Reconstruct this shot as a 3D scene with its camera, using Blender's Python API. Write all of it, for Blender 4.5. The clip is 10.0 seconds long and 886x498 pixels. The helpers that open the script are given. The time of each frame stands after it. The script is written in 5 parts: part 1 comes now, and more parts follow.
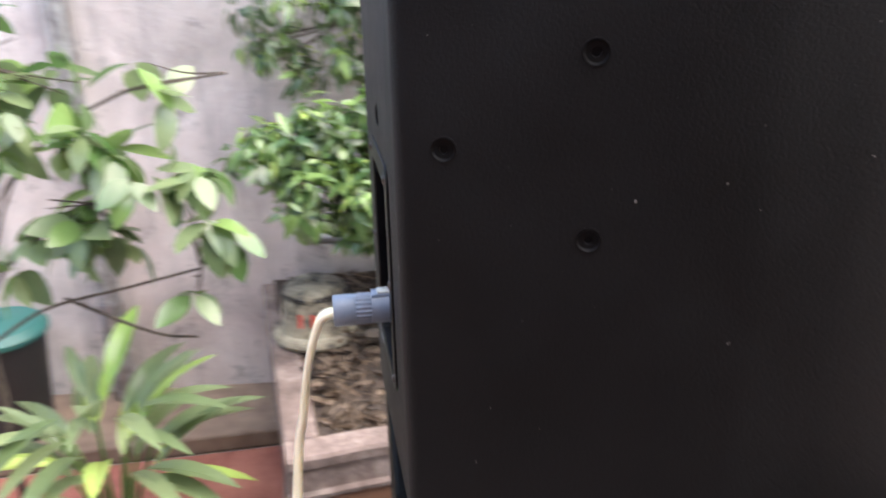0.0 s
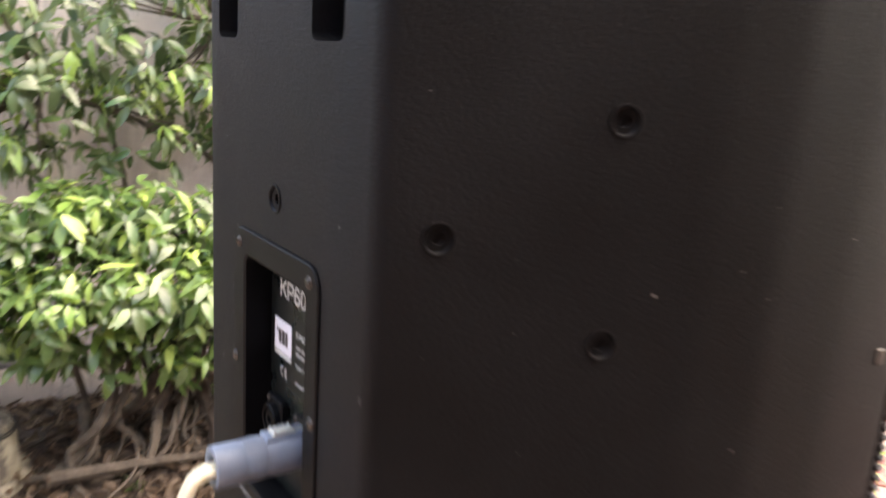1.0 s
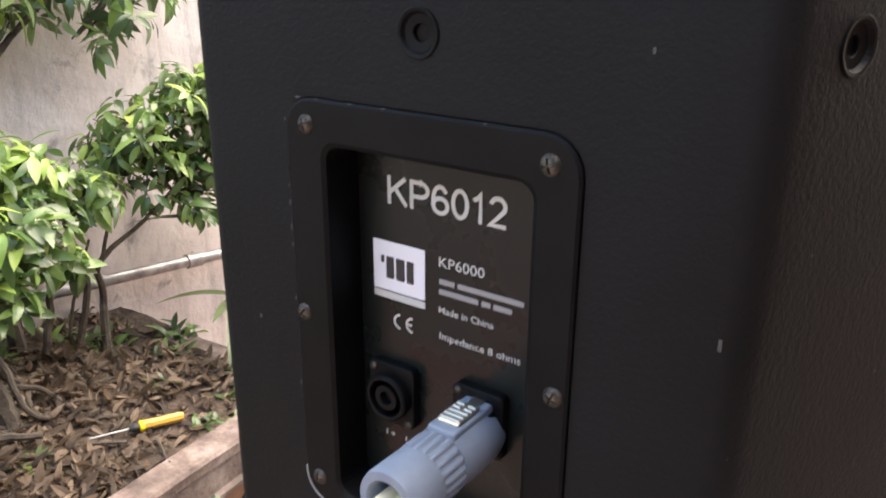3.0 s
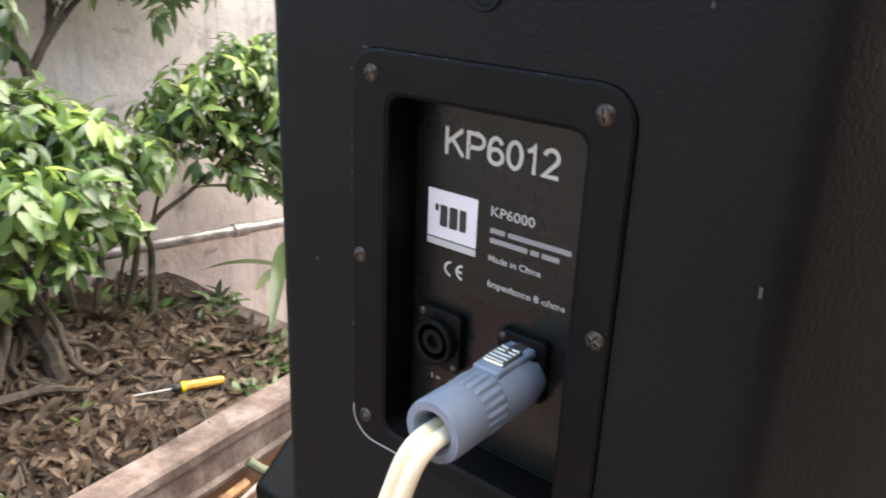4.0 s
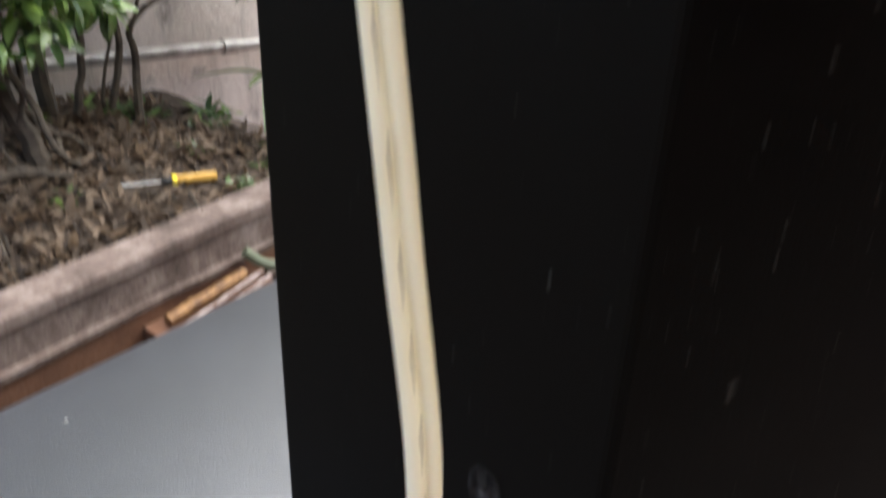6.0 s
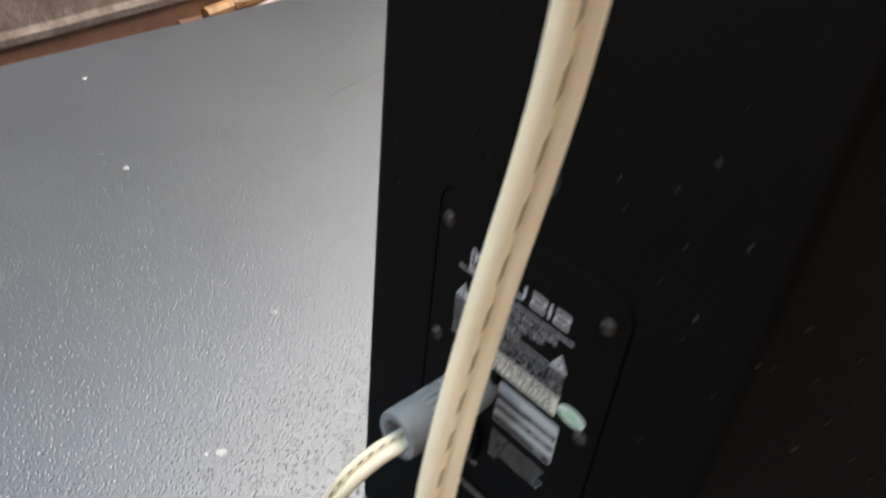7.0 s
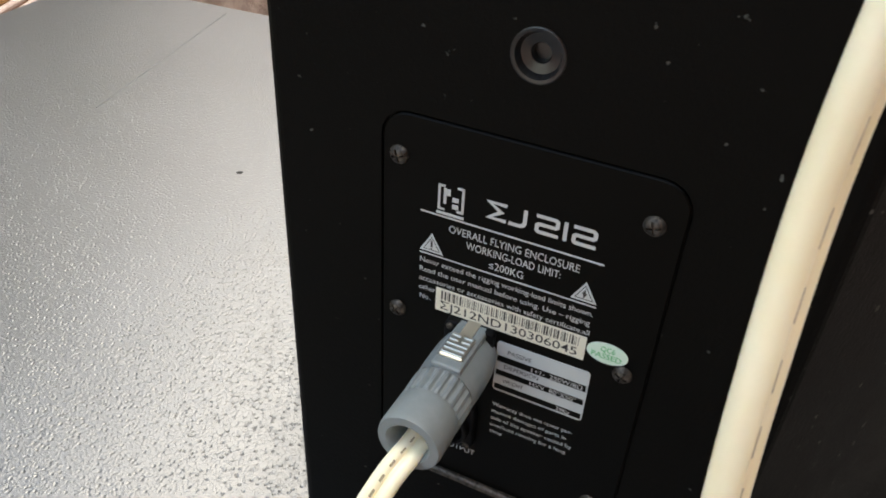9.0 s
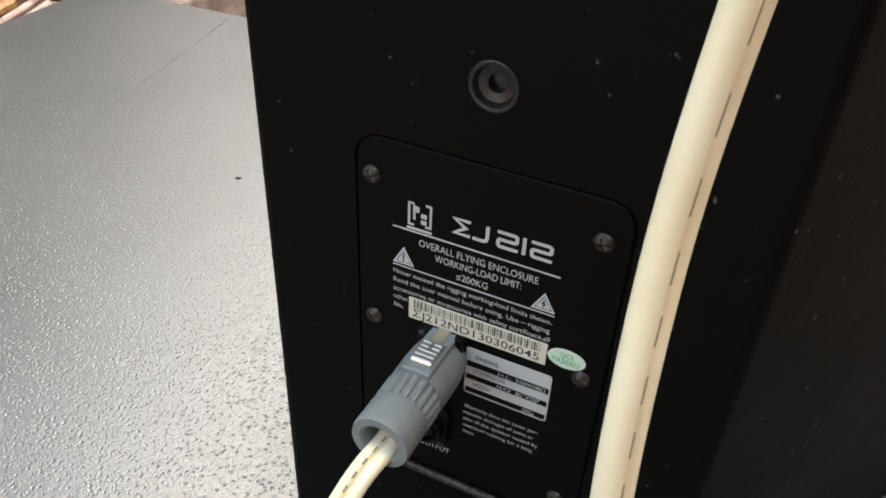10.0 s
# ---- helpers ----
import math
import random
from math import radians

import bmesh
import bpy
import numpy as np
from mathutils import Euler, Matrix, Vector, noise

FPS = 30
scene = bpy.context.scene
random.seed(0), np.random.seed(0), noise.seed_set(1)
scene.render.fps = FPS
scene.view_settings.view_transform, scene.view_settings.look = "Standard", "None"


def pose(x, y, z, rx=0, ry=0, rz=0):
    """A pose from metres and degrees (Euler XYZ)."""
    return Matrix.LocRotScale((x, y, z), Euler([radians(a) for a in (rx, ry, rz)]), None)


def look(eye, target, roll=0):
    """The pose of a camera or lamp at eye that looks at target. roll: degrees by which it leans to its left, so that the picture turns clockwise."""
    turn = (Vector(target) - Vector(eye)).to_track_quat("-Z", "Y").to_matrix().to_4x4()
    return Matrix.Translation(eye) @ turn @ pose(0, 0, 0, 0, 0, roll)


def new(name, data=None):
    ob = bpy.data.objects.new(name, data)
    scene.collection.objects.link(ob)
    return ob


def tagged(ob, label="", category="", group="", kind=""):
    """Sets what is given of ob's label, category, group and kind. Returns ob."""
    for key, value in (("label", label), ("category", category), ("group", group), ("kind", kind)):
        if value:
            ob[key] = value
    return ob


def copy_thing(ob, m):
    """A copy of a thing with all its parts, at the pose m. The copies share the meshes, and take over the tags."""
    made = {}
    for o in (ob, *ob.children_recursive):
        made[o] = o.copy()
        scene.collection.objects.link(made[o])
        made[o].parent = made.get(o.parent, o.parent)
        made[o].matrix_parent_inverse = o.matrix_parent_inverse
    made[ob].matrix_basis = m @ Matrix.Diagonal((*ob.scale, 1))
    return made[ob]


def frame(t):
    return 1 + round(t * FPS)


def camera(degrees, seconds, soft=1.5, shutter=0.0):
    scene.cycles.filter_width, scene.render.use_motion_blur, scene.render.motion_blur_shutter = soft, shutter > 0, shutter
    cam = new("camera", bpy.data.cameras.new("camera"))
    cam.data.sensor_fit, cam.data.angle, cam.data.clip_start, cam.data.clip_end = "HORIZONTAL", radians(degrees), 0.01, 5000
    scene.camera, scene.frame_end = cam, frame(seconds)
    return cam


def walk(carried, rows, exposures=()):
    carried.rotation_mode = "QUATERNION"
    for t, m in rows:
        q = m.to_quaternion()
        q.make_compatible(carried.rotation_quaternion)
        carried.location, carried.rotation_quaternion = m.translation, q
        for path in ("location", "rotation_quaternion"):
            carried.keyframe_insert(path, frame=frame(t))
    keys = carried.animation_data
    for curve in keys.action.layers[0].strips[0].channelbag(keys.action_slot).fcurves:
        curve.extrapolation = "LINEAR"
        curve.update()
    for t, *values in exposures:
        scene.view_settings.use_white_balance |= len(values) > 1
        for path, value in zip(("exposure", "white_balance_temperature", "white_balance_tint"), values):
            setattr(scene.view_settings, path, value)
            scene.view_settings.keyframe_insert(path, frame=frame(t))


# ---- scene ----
cam = camera(58.0, 10.0, soft=1.8, shutter=0.5)

# seconds, eye, target, roll
PATH = [
    (0, (0.6640, -0.0560, 1.8750), (-1.1770, 0.2470, 1.1540), -1.40),
    (0.3, (0.6740, -0.1500, 1.8720), (-1.0740, 0.5130, 1.1620), 0.70),
    (0.5, (0.6480, -0.1700, 1.8570), (-1.0520, 0.6630, 1.2130), 1.60),
    (0.6, (0.6320, -0.1930, 1.8700), (-1.0180, 0.7430, 1.2370), 3.30),
    (1, (0.4750, -0.1970, 1.8330), (-1.1240, 0.9130, 1.3730), 3.60),
    (1.5, (0.2860, -0.1920, 1.8190), (-1.1020, 1.1880, 1.4040), 2.10),
    (2, (0.1810, -0.2110, 1.7780), (-0.9980, 1.3100, 1.2350), 1.30),
    (2.5, (0.1820, -0.2210, 1.7740), (-0.9220, 1.3180, 1.1320), 0.50),
    (3.8, (0.1880, -0.2600, 1.7560), (-0.9370, 1.2220, 1.0230), 1.50),
    (4, (0.1910, -0.2570, 1.7570), (-0.9750, 1.1950, 1.0290), 2.20),
    (4.5, (0.1920, -0.2620, 1.7640), (-1.0590, 1.1350, 1.0700), 3.00),
    (5, (0.1910, -0.2570, 1.7600), (-1.0310, 1.1700, 1.0750), 2.60),
    (5.2, (0.1900, -0.2580, 1.7600), (-1.0090, 1.1870, 1.0720), 2.70),
    (6.4, (0.1820, -0.3108, 1.2145), (-0.8265, 1.0817, 0.1183), 4.43),
    (6.5, (0.1766, -0.3185, 1.1835), (-0.8166, 1.0630, 0.0613), 6.13),
    (6.6, (0.1697, -0.3161, 1.1455), (-0.8262, 1.0536, 0.0133), 7.23),
    (7, (0.1355, -0.2894, 1.0111), (-0.8967, 0.9362, -0.1835), 6.28),
    (7.5, (0.0785, -0.2995, 0.9180), (-0.8225, 1.0069, -0.2985), 4.35),
    (8, (0.0316, -0.2792, 0.9120), (-0.6091, 1.1926, -0.2820), 3.54),
    (8.5, (0.0201, -0.2695, 0.9240), (-0.5485, 1.2467, -0.2480), 3.28),
    (9, (0.0229, -0.2843, 0.9255), (-0.5457, 1.2359, -0.2415), 3.21),
    (9.5, (0.0355, -0.2901, 0.9380), (-0.5340, 1.2309, -0.2280), 3.17),
    (10, (0.0454, -0.2933, 0.9480), (-0.5390, 1.2163, -0.2265), 2.73),
]
walk(cam, [(t, look(e, g, r)) for t, e, g, r in PATH],
     exposures=[(0.0, 2.85, 7100, 12), (0.7, 3.05, 8500, 16), (2.5, 2.85, 8200, 13), (5.2, 2.7, 7400, 5), (6.4, 2.0, 7100, 6), (7.0, 2.4, 7700, 6), (7.5, 2.52, 8100, 5), (10.0, 2.55, 8250, 4)])

# ---- light ----
world = bpy.data.worlds.new("sky")
scene.world = world
world.use_nodes = True
wn = world.node_tree.nodes
wl = world.node_tree.links
sky = wn.new("ShaderNodeTexSky")
sky.sky_type = "NISHITA"
sky.sun_disc = False
SUN_EL, SUN_AZ = radians(60), radians(14)
sky.sun_elevation = SUN_EL
sky.sun_rotation = SUN_AZ
wl.new(sky.outputs[0], wn["Background"].inputs[0])
wn["Background"].inputs[1].default_value = 0.15
sun = new("sun", bpy.data.lights.new("sun", "SUN"))
sun.data.energy = 1.6
sun.data.angle = radians(80)
sun.data.color = (1.0, 0.95, 0.88)
sdir = Vector((math.sin(SUN_AZ) * math.cos(SUN_EL), math.cos(SUN_AZ) * math.cos(SUN_EL), math.sin(SUN_EL)))
sun.matrix_world = look(sdir * 20, (0, 0, 0))


# ---- materials ----
def material(name, color, rough=0.5, metal=0.0, spec=0.5):
    m = bpy.data.materials.new(name)
    m.use_nodes = True
    b = m.node_tree.nodes["Principled BSDF"]
    b.inputs["Base Color"].default_value = (*color, 1)
    b.inputs["Roughness"].default_value = rough
    b.inputs["Metallic"].default_value = metal
    b.inputs["Specular IOR Level"].default_value = spec
    return m


def nodes(m):
    return m.node_tree.nodes, m.node_tree.links, m.node_tree.nodes["Principled BSDF"]


def coords(m):
    n, l, b = nodes(m)
    tc = n.new("ShaderNodeTexCoord")
    return tc.outputs["Object"]


def noise_tex(m, vec, scale, detail=4, rough=0.6, dist=0.0):
    n, l, b = nodes(m)
    t = n.new("ShaderNodeTexNoise")
    t.inputs["Scale"].default_value = scale
    t.inputs["Detail"].default_value = detail
    t.inputs["Roughness"].default_value = rough
    t.inputs["Distortion"].default_value = dist
    l.new(vec, t.inputs["Vector"])
    return t.outputs["Fac"]


def ramp(m, fac, stops):
    n, l, b = nodes(m)
    r = n.new("ShaderNodeValToRGB")
    el = r.color_ramp.elements
    while len(el) < len(stops):
        el.new(0.5)
    for e, (p, c) in zip(el, stops):
        e.position = p
        e.color = (*c, 1) if len(c) == 3 else c
    l.new(fac, r.inputs["Fac"])
    return r.outputs["Color"]


def mix(m, fac, a, b_, mode="MIX"):
    n, l, b = nodes(m)
    x = n.new("ShaderNodeMix")
    x.data_type = "RGBA"
    x.blend_type = mode
    for sock, v in ((x.inputs[0], fac), (x.inputs[6], a), (x.inputs[7], b_)):
        if hasattr(v, "is_output"):
            l.new(v, sock)
        else:
            sock.default_value = v if isinstance(v, float) else (*v, 1)
    return x.outputs[2]


def bump(m, heights):
    """heights: pairs of a height and a distance in metres."""
    n, l, b = nodes(m)
    last = None
    for h, d in heights:
        x = n.new("ShaderNodeBump")
        x.inputs["Distance"].default_value = d
        x.inputs["Strength"].default_value = 1.0
        l.new(h, x.inputs["Height"])
        if last:
            l.new(last, x.inputs["Normal"])
        last = x.outputs["Normal"]
    l.new(last, b.inputs["Normal"])


def set_color(m, sock):
    n, l, b = nodes(m)
    l.new(sock, b.inputs["Base Color"])


def set_rough(m, sock):
    n, l, b = nodes(m)
    l.new(sock, b.inputs["Roughness"])


def coated(name, base, rough, grain=700.0, depth=0.0006, dust=0.62, tone=(0.22, 0.21, 0.2)):
    """Rough textured cabinet paint with dust specks and scuffs."""
    m = material(name, base, rough)
    v = coords(m)
    fine = noise_tex(m, v, grain, 3, 0.6)
    lump = noise_tex(m, v, grain * 0.45, 2, 0.5)
    cloud = noise_tex(m, v, 7, 5, 0.65)
    speck = noise_tex(m, v, 150, 2, 0.5)
    hi = tuple(c * 1.5 + 0.0004 for c in base)
    c1 = ramp(m, cloud, [(0.3, tuple(c * 0.75 for c in base)), (0.7, hi)])
    n, l, b = nodes(m)
    r = ramp(m, speck, [(dust + 0.11, (0, 0, 0)), (dust + 0.15, (1, 1, 1))])
    set_color(m, mix(m, r, c1, tone))
    set_rough(m, ramp(m, cloud, [(0.3, (rough - 0.06,) * 3), (0.75, (rough + 0.1,) * 3)]))
    bump(m, [(lump, depth), (fine, depth * 0.7)])
    return m


M_cab = coated("cabinet_coating", (0.0061, 0.0062, 0.0067), 0.6, grain=800, depth=0.00032, dust=0.66)
M_cab.node_tree.nodes["Principled BSDF"].inputs["Specular IOR Level"].default_value = 0.155
M_cab2 = coated("cabinet_paint", (0.0020, 0.0017, 0.0012), 0.56, grain=900, depth=0.0002, dust=0.6, tone=(0.07, 0.07, 0.06))


def pitted(name, base, rough):
    """Glossy sprayed coating full of small pits and wrinkles."""
    m = material(name, base, rough, 0.0, 1.0)
    m.node_tree.nodes["Principled BSDF"].inputs["IOR"].default_value = 1.58
    v = coords(m)
    n, l, b = nodes(m)
    vor = n.new("ShaderNodeTexVoronoi")
    vor.inputs["Scale"].default_value = 210
    l.new(v, vor.inputs["Vector"])
    knobs = noise_tex(m, v, 420, 2, 0.5)
    cloud = noise_tex(m, v, 5, 4, 0.6)
    hole = ramp(m, vor.outputs["Distance"], [(0.1, (0, 0, 0)), (0.36, (1, 1, 1))])
    grit = ramp(m, knobs, [(0.45, (0, 0, 0)), (0.72, (1, 1, 1))])
    c = ramp(m, cloud, [(0.3, tuple(x * 0.88 for x in base)), (0.7, tuple(x * 1.12 for x in base))])
    set_color(m, mix(m, hole, tuple(x * 0.82 for x in base), c))
    bump(m, [(hole, 0.00034), (grit, 0.00016)])
    return m


M_sub = pitted("subwoofer_coating", (0.041, 0.045, 0.053), 0.3)
M_cab2.node_tree.nodes["Principled BSDF"].inputs["Specular IOR Level"].default_value = 0.075
M_plate = material("black_plastic", (0.005, 0.005, 0.0055), 0.5, 0.0, 0.11)
_v = coords(M_plate)
bump(M_plate, [(noise_tex(M_plate, _v, 1500, 2), 0.0001)])
set_color(M_plate, ramp(M_plate, noise_tex(M_plate, _v, 40, 5), [(0.3, (0.003, 0.003, 0.0034)), (0.75, (0.007, 0.007, 0.0076))]))
M_sticker = material("glossy_black_label", (0.008, 0.0105, 0.0098), 0.28, 0.0, 0.24)
_v = coords(M_sticker)
set_rough(M_sticker, ramp(M_sticker, noise_tex(M_sticker, _v, 30, 4), [(0.3, (0.2,) * 3), (0.7, (0.42,) * 3)]))
M_plate2 = material("satin_black_label", (0.0022, 0.0019, 0.0013), 0.5, 0.0, 0.08)
M_ink = material("white_print", (0.52, 0.52, 0.5), 0.5)
M_ink2 = material("grey_print", (0.5, 0.52, 0.5), 0.5)
M_ink3 = material("dim_print", (0.28, 0.28, 0.28), 0.5)
M_white = material("white_label", (0.75, 0.76, 0.8), 0.4)
M_paper = material("cream_paper_label", (0.72, 0.68, 0.55), 0.6)
M_chip = material("chipped_paint", (0.4, 0.4, 0.38), 0.7)
M_dark = material("black_print", (0.02, 0.02, 0.02), 0.6)
M_green = material("green_print", (0.08, 0.45, 0.16), 0.5)
M_pale = material("pale_green_label", (0.62, 0.75, 0.62), 0.5)
M_screw = material("blackened_steel", (0.1, 0.09, 0.08), 0.52, 0.7)
_v = coords(M_screw)
set_color(M_screw, ramp(M_screw, noise_tex(M_screw, _v, 300, 4), [(0.35, (0.025, 0.021, 0.017)), (0.7, (0.15, 0.13, 0.11))]))
M_bolt = material("black_bolt", (0.03, 0.03, 0.03), 0.3, 0.6)
M_conn = material("blue_grey_plastic", (0.2, 0.245, 0.31), 0.42)
_v = coords(M_conn)
set_color(M_conn, ramp(M_conn, noise_tex(M_conn, _v, 60, 5), [(0.3, (0.17, 0.21, 0.275)), (0.7, (0.225, 0.27, 0.335))]))
bump(M_conn, [(noise_tex(M_conn, _v, 900, 2), 0.00008)])
M_conn2 = material("grey_plastic", (0.2, 0.225, 0.24), 0.42)
_v = coords(M_conn2)
set_color(M_conn2, ramp(M_conn2, noise_tex(M_conn2, _v, 60, 5), [(0.3, (0.165, 0.187, 0.187)), (0.7, (0.225, 0.245, 0.243))]))
bump(M_conn2, [(noise_tex(M_conn2, _v, 900, 2), 0.00008)])
M_steel = material("latch_steel", (0.66, 0.62, 0.54), 0.34, 1.0)
M_cable = material("cream_pvc", (0.72, 0.64, 0.47), 0.38)
_v = coords(M_cable)
set_color(M_cable, ramp(M_cable, noise_tex(M_cable, _v, 25, 5), [(0.3, (0.86, 0.76, 0.5)), (0.7, (0.93, 0.85, 0.63))]))
M_cable.node_tree.nodes["Principled BSDF"].inputs["Subsurface Weight"].default_value = 0.15
M_cable.node_tree.nodes["Principled BSDF"].inputs["Subsurface Radius"].default_value = (0.004, 0.003, 0.002)
M_print = material("cable_print", (0.3, 0.24, 0.14), 0.6)
M_dull = material("dull_chip", (0.2, 0.2, 0.2), 0.6)
M_scuff = material("dull_scuff", (0.08, 0.08, 0.076), 0.8)


def leaf_mat(name, dark, light, rough=0.38):
    m = material(name, dark, rough, 0.0, 0.75)
    n, l, b = nodes(m)
    info = n.new("ShaderNodeObjectInfo")
    geo = n.new("ShaderNodeNewGeometry")
    add = n.new("ShaderNodeMath")
    add.operation = "ADD"
    l.new(info.outputs["Random"], add.inputs[0])
    l.new(geo.outputs["Random Per Island"], add.inputs[1])
    fr = n.new("ShaderNodeMath")
    fr.operation = "FRACT"
    l.new(add.outputs[0], fr.inputs[0])
    v = coords(m)
    base = ramp(m, fr.outputs[0], [(0.0, dark), (0.55, tuple((a + c) / 2 for a, c in zip(dark, light))), (1.0, light)])
    vein = noise_tex(m, v, 90, 4)
    set_color(m, mix(m, ramp(m, vein, [(0.35, (0, 0, 0)), (0.8, (0.45, 0.45, 0.45))]), base, tuple(c * 0.6 for c in dark)))
    b.inputs["Subsurface Weight"].default_value = 0.0
    tr = n.new("ShaderNodeBsdfTranslucent")
    l.new(base, tr.inputs["Color"])
    mx = n.new("ShaderNodeMixShader")
    mx.inputs[0].default_value = 0.42
    l.new(b.outputs[0], mx.inputs[1])
    l.new(tr.outputs[0], mx.inputs[2])
    l.new(mx.outputs[0], n["Material Output"].inputs["Surface"])
    return m


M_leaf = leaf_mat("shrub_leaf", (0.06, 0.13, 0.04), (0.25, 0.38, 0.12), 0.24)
# new growth, with the light on the shrub tops put into its colour
M_leaf_lit = leaf_mat("young_lit_leaf", (0.24, 0.4, 0.09), (0.52, 0.66, 0.18), 0.26)
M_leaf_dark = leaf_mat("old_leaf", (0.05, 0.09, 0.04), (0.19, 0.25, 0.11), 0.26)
M_leaf_pale = leaf_mat("pale_leaf", (0.11, 0.17, 0.075), (0.25, 0.32, 0.155), 0.34)
M_litter = leaf_mat("dry_leaf", (0.03, 0.018, 0.012), (0.3, 0.215, 0.15), 0.8)
M_bark = material("bark", (0.09, 0.07, 0.055), 0.9)
_v = coords(M_bark)
set_color(M_bark, ramp(M_bark, noise_tex(M_bark, _v, 25, 6), [(0.3, (0.03, 0.023, 0.018)), (0.7, (0.1, 0.078, 0.058))]))
bump(M_bark, [(noise_tex(M_bark, _v, 60, 5), 0.006)])
M_wall = material("stained_render", (0.4, 0.36, 0.34), 0.9)
_v = coords(M_wall)
_n, _l, _b = nodes(M_wall)
_mp = _n.new("ShaderNodeMapping")
_mp.inputs["Scale"].default_value = (1, 1, 0.12)
_l.new(_v, _mp.inputs["Vector"])
_streak = noise_tex(M_wall, _mp.outputs[0], 13, 6, 0.68, 0.35)
_blot = noise_tex(M_wall, _v, 2.2, 6, 0.6, 0.8)
_c = ramp(M_wall, _blot, [(0.3, (0.36, 0.315, 0.29)), (0.5, (0.53, 0.465, 0.435)), (0.7, (0.66, 0.6, 0.565))])
_dirt = ramp(M_wall, _streak, [(0.5, (0, 0, 0)), (0.74, (0.7, 0.7, 0.7))])
_c = mix(M_wall, _dirt, _c, (0.24, 0.22, 0.205))
_mould = ramp(M_wall, noise_tex(M_wall, _v, 6.5, 7, 0.72, 0.3), [(0.56, (0, 0, 0)), (0.68, (0.75, 0.75, 0.75))])
_c = mix(M_wall, _mould, _c, (0.13, 0.125, 0.115))
set_color(M_wall, _c)
bump(M_wall, [(noise_tex(M_wall, _v, 22, 6), 0.005), (noise_tex(M_wall, _v, 160, 3), 0.001)])
M_kerb = material("weathered_cement", (0.34, 0.3, 0.27), 0.88)
_v = coords(M_kerb)
_c = ramp(M_kerb, noise_tex(M_kerb, _v, 9, 7, 0.7), [(0.3, (0.06, 0.043, 0.036)), (0.5, (0.15, 0.108, 0.093)), (0.7, (0.29, 0.235, 0.21))])
set_color(M_kerb, mix(M_kerb, ramp(M_kerb, noise_tex(M_kerb, _v, 4, 5), [(0.6, (0, 0, 0)), (0.75, (0.7, 0.7, 0.7))]), _c, (0.12, 0.11, 0.09)))
bump(M_kerb, [(noise_tex(M_kerb, _v, 40, 6), 0.006)])
M_brown = material("brown_oxide_paint", (0.17, 0.075, 0.04), 0.75)
_v = coords(M_brown)
set_color(M_brown, ramp(M_brown, noise_tex(M_brown, _v, 8, 6), [(0.3, (0.11, 0.05, 0.03)), (0.7, (0.22, 0.105, 0.06))]))
bump(M_brown, [(noise_tex(M_brown, _v, 60, 5), 0.002)])
# brown of the added unseen walls and roof, for their bounce light
M_screen = material("screen_paint", (0.42, 0.33, 0.29), 0.8)
_v = coords(M_screen)
set_color(M_screen, ramp(M_screen, noise_tex(M_screen, _v, 5, 6), [(0.3, (0.2, 0.105, 0.07)), (0.7, (0.3, 0.17, 0.12))]))
M_soil = material("damp_soil", (0.07, 0.05, 0.035), 0.95)
_v = coords(M_soil)
set_color(M_soil, ramp(M_soil, noise_tex(M_soil, _v, 14, 7, 0.7), [(0.3, (0.02, 0.013, 0.01)), (0.55, (0.055, 0.037, 0.026)), (0.75, (0.12, 0.085, 0.06))]))
bump(M_soil, [(noise_tex(M_soil, _v, 30, 6), 0.02)])
M_ground = material("cement_paving", (0.33, 0.27, 0.25), 0.85)
_v = coords(M_ground)
set_color(M_ground, ramp(M_ground, noise_tex(M_ground, _v, 3, 7, 0.65), [(0.3, (0.2, 0.15, 0.13)), (0.7, (0.36, 0.29, 0.26))]))
bump(M_ground, [(noise_tex(M_ground, _v, 30, 5), 0.004)])
M_tile = material("red_paving_tile", (0.42, 0.15, 0.1), 0.7)
_v = coords(M_tile)
set_color(M_tile, ramp(M_tile, noise_tex(M_tile, _v, 6, 6, 0.65), [(0.3, (0.17, 0.048, 0.034)), (0.7, (0.34, 0.13, 0.095))]))
bump(M_tile, [(noise_tex(M_tile, _v, 50, 5), 0.002)])
M_terra = material("terracotta", (0.42, 0.15, 0.08), 0.8)
_v = coords(M_terra)
set_color(M_terra, ramp(M_terra, noise_tex(M_terra, _v, 12, 6), [(0.3, (0.3, 0.1, 0.055)), (0.7, (0.5, 0.2, 0.12))]))
M_stone = material("pale_stone", (0.5, 0.42, 0.34), 0.8)
_v = coords(M_stone)
set_color(M_stone, ramp(M_stone, noise_tex(M_stone, _v, 10, 6), [(0.3, (0.36, 0.28, 0.21)), (0.7, (0.6, 0.52, 0.43))]))
M_pot = material("cream_glaze_worn", (0.5, 0.45, 0.33), 0.75)
_v = coords(M_pot)
set_color(M_pot, ramp(M_pot, noise_tex(M_pot, _v, 14, 6, 0.7), [(0.4, (0.07, 0.06, 0.048)), (0.5, (0.23, 0.2, 0.145)), (0.7, (0.42, 0.38, 0.28))]))
M_step = material("tan_cement", (0.3, 0.21, 0.16), 0.85)
_v = coords(M_step)
set_color(M_step, ramp(M_step, noise_tex(M_step, _v, 8, 6), [(0.3, (0.12, 0.082, 0.06)), (0.7, (0.23, 0.165, 0.125))]))
M_teal = material("teal_plastic", (0.015, 0.1, 0.09), 0.5)
M_red = material("red_paint_mark", (0.5, 0.06, 0.04), 0.7)
M_pipe = material("grey_galvanised", (0.3, 0.31, 0.32), 0.45, 0.6)
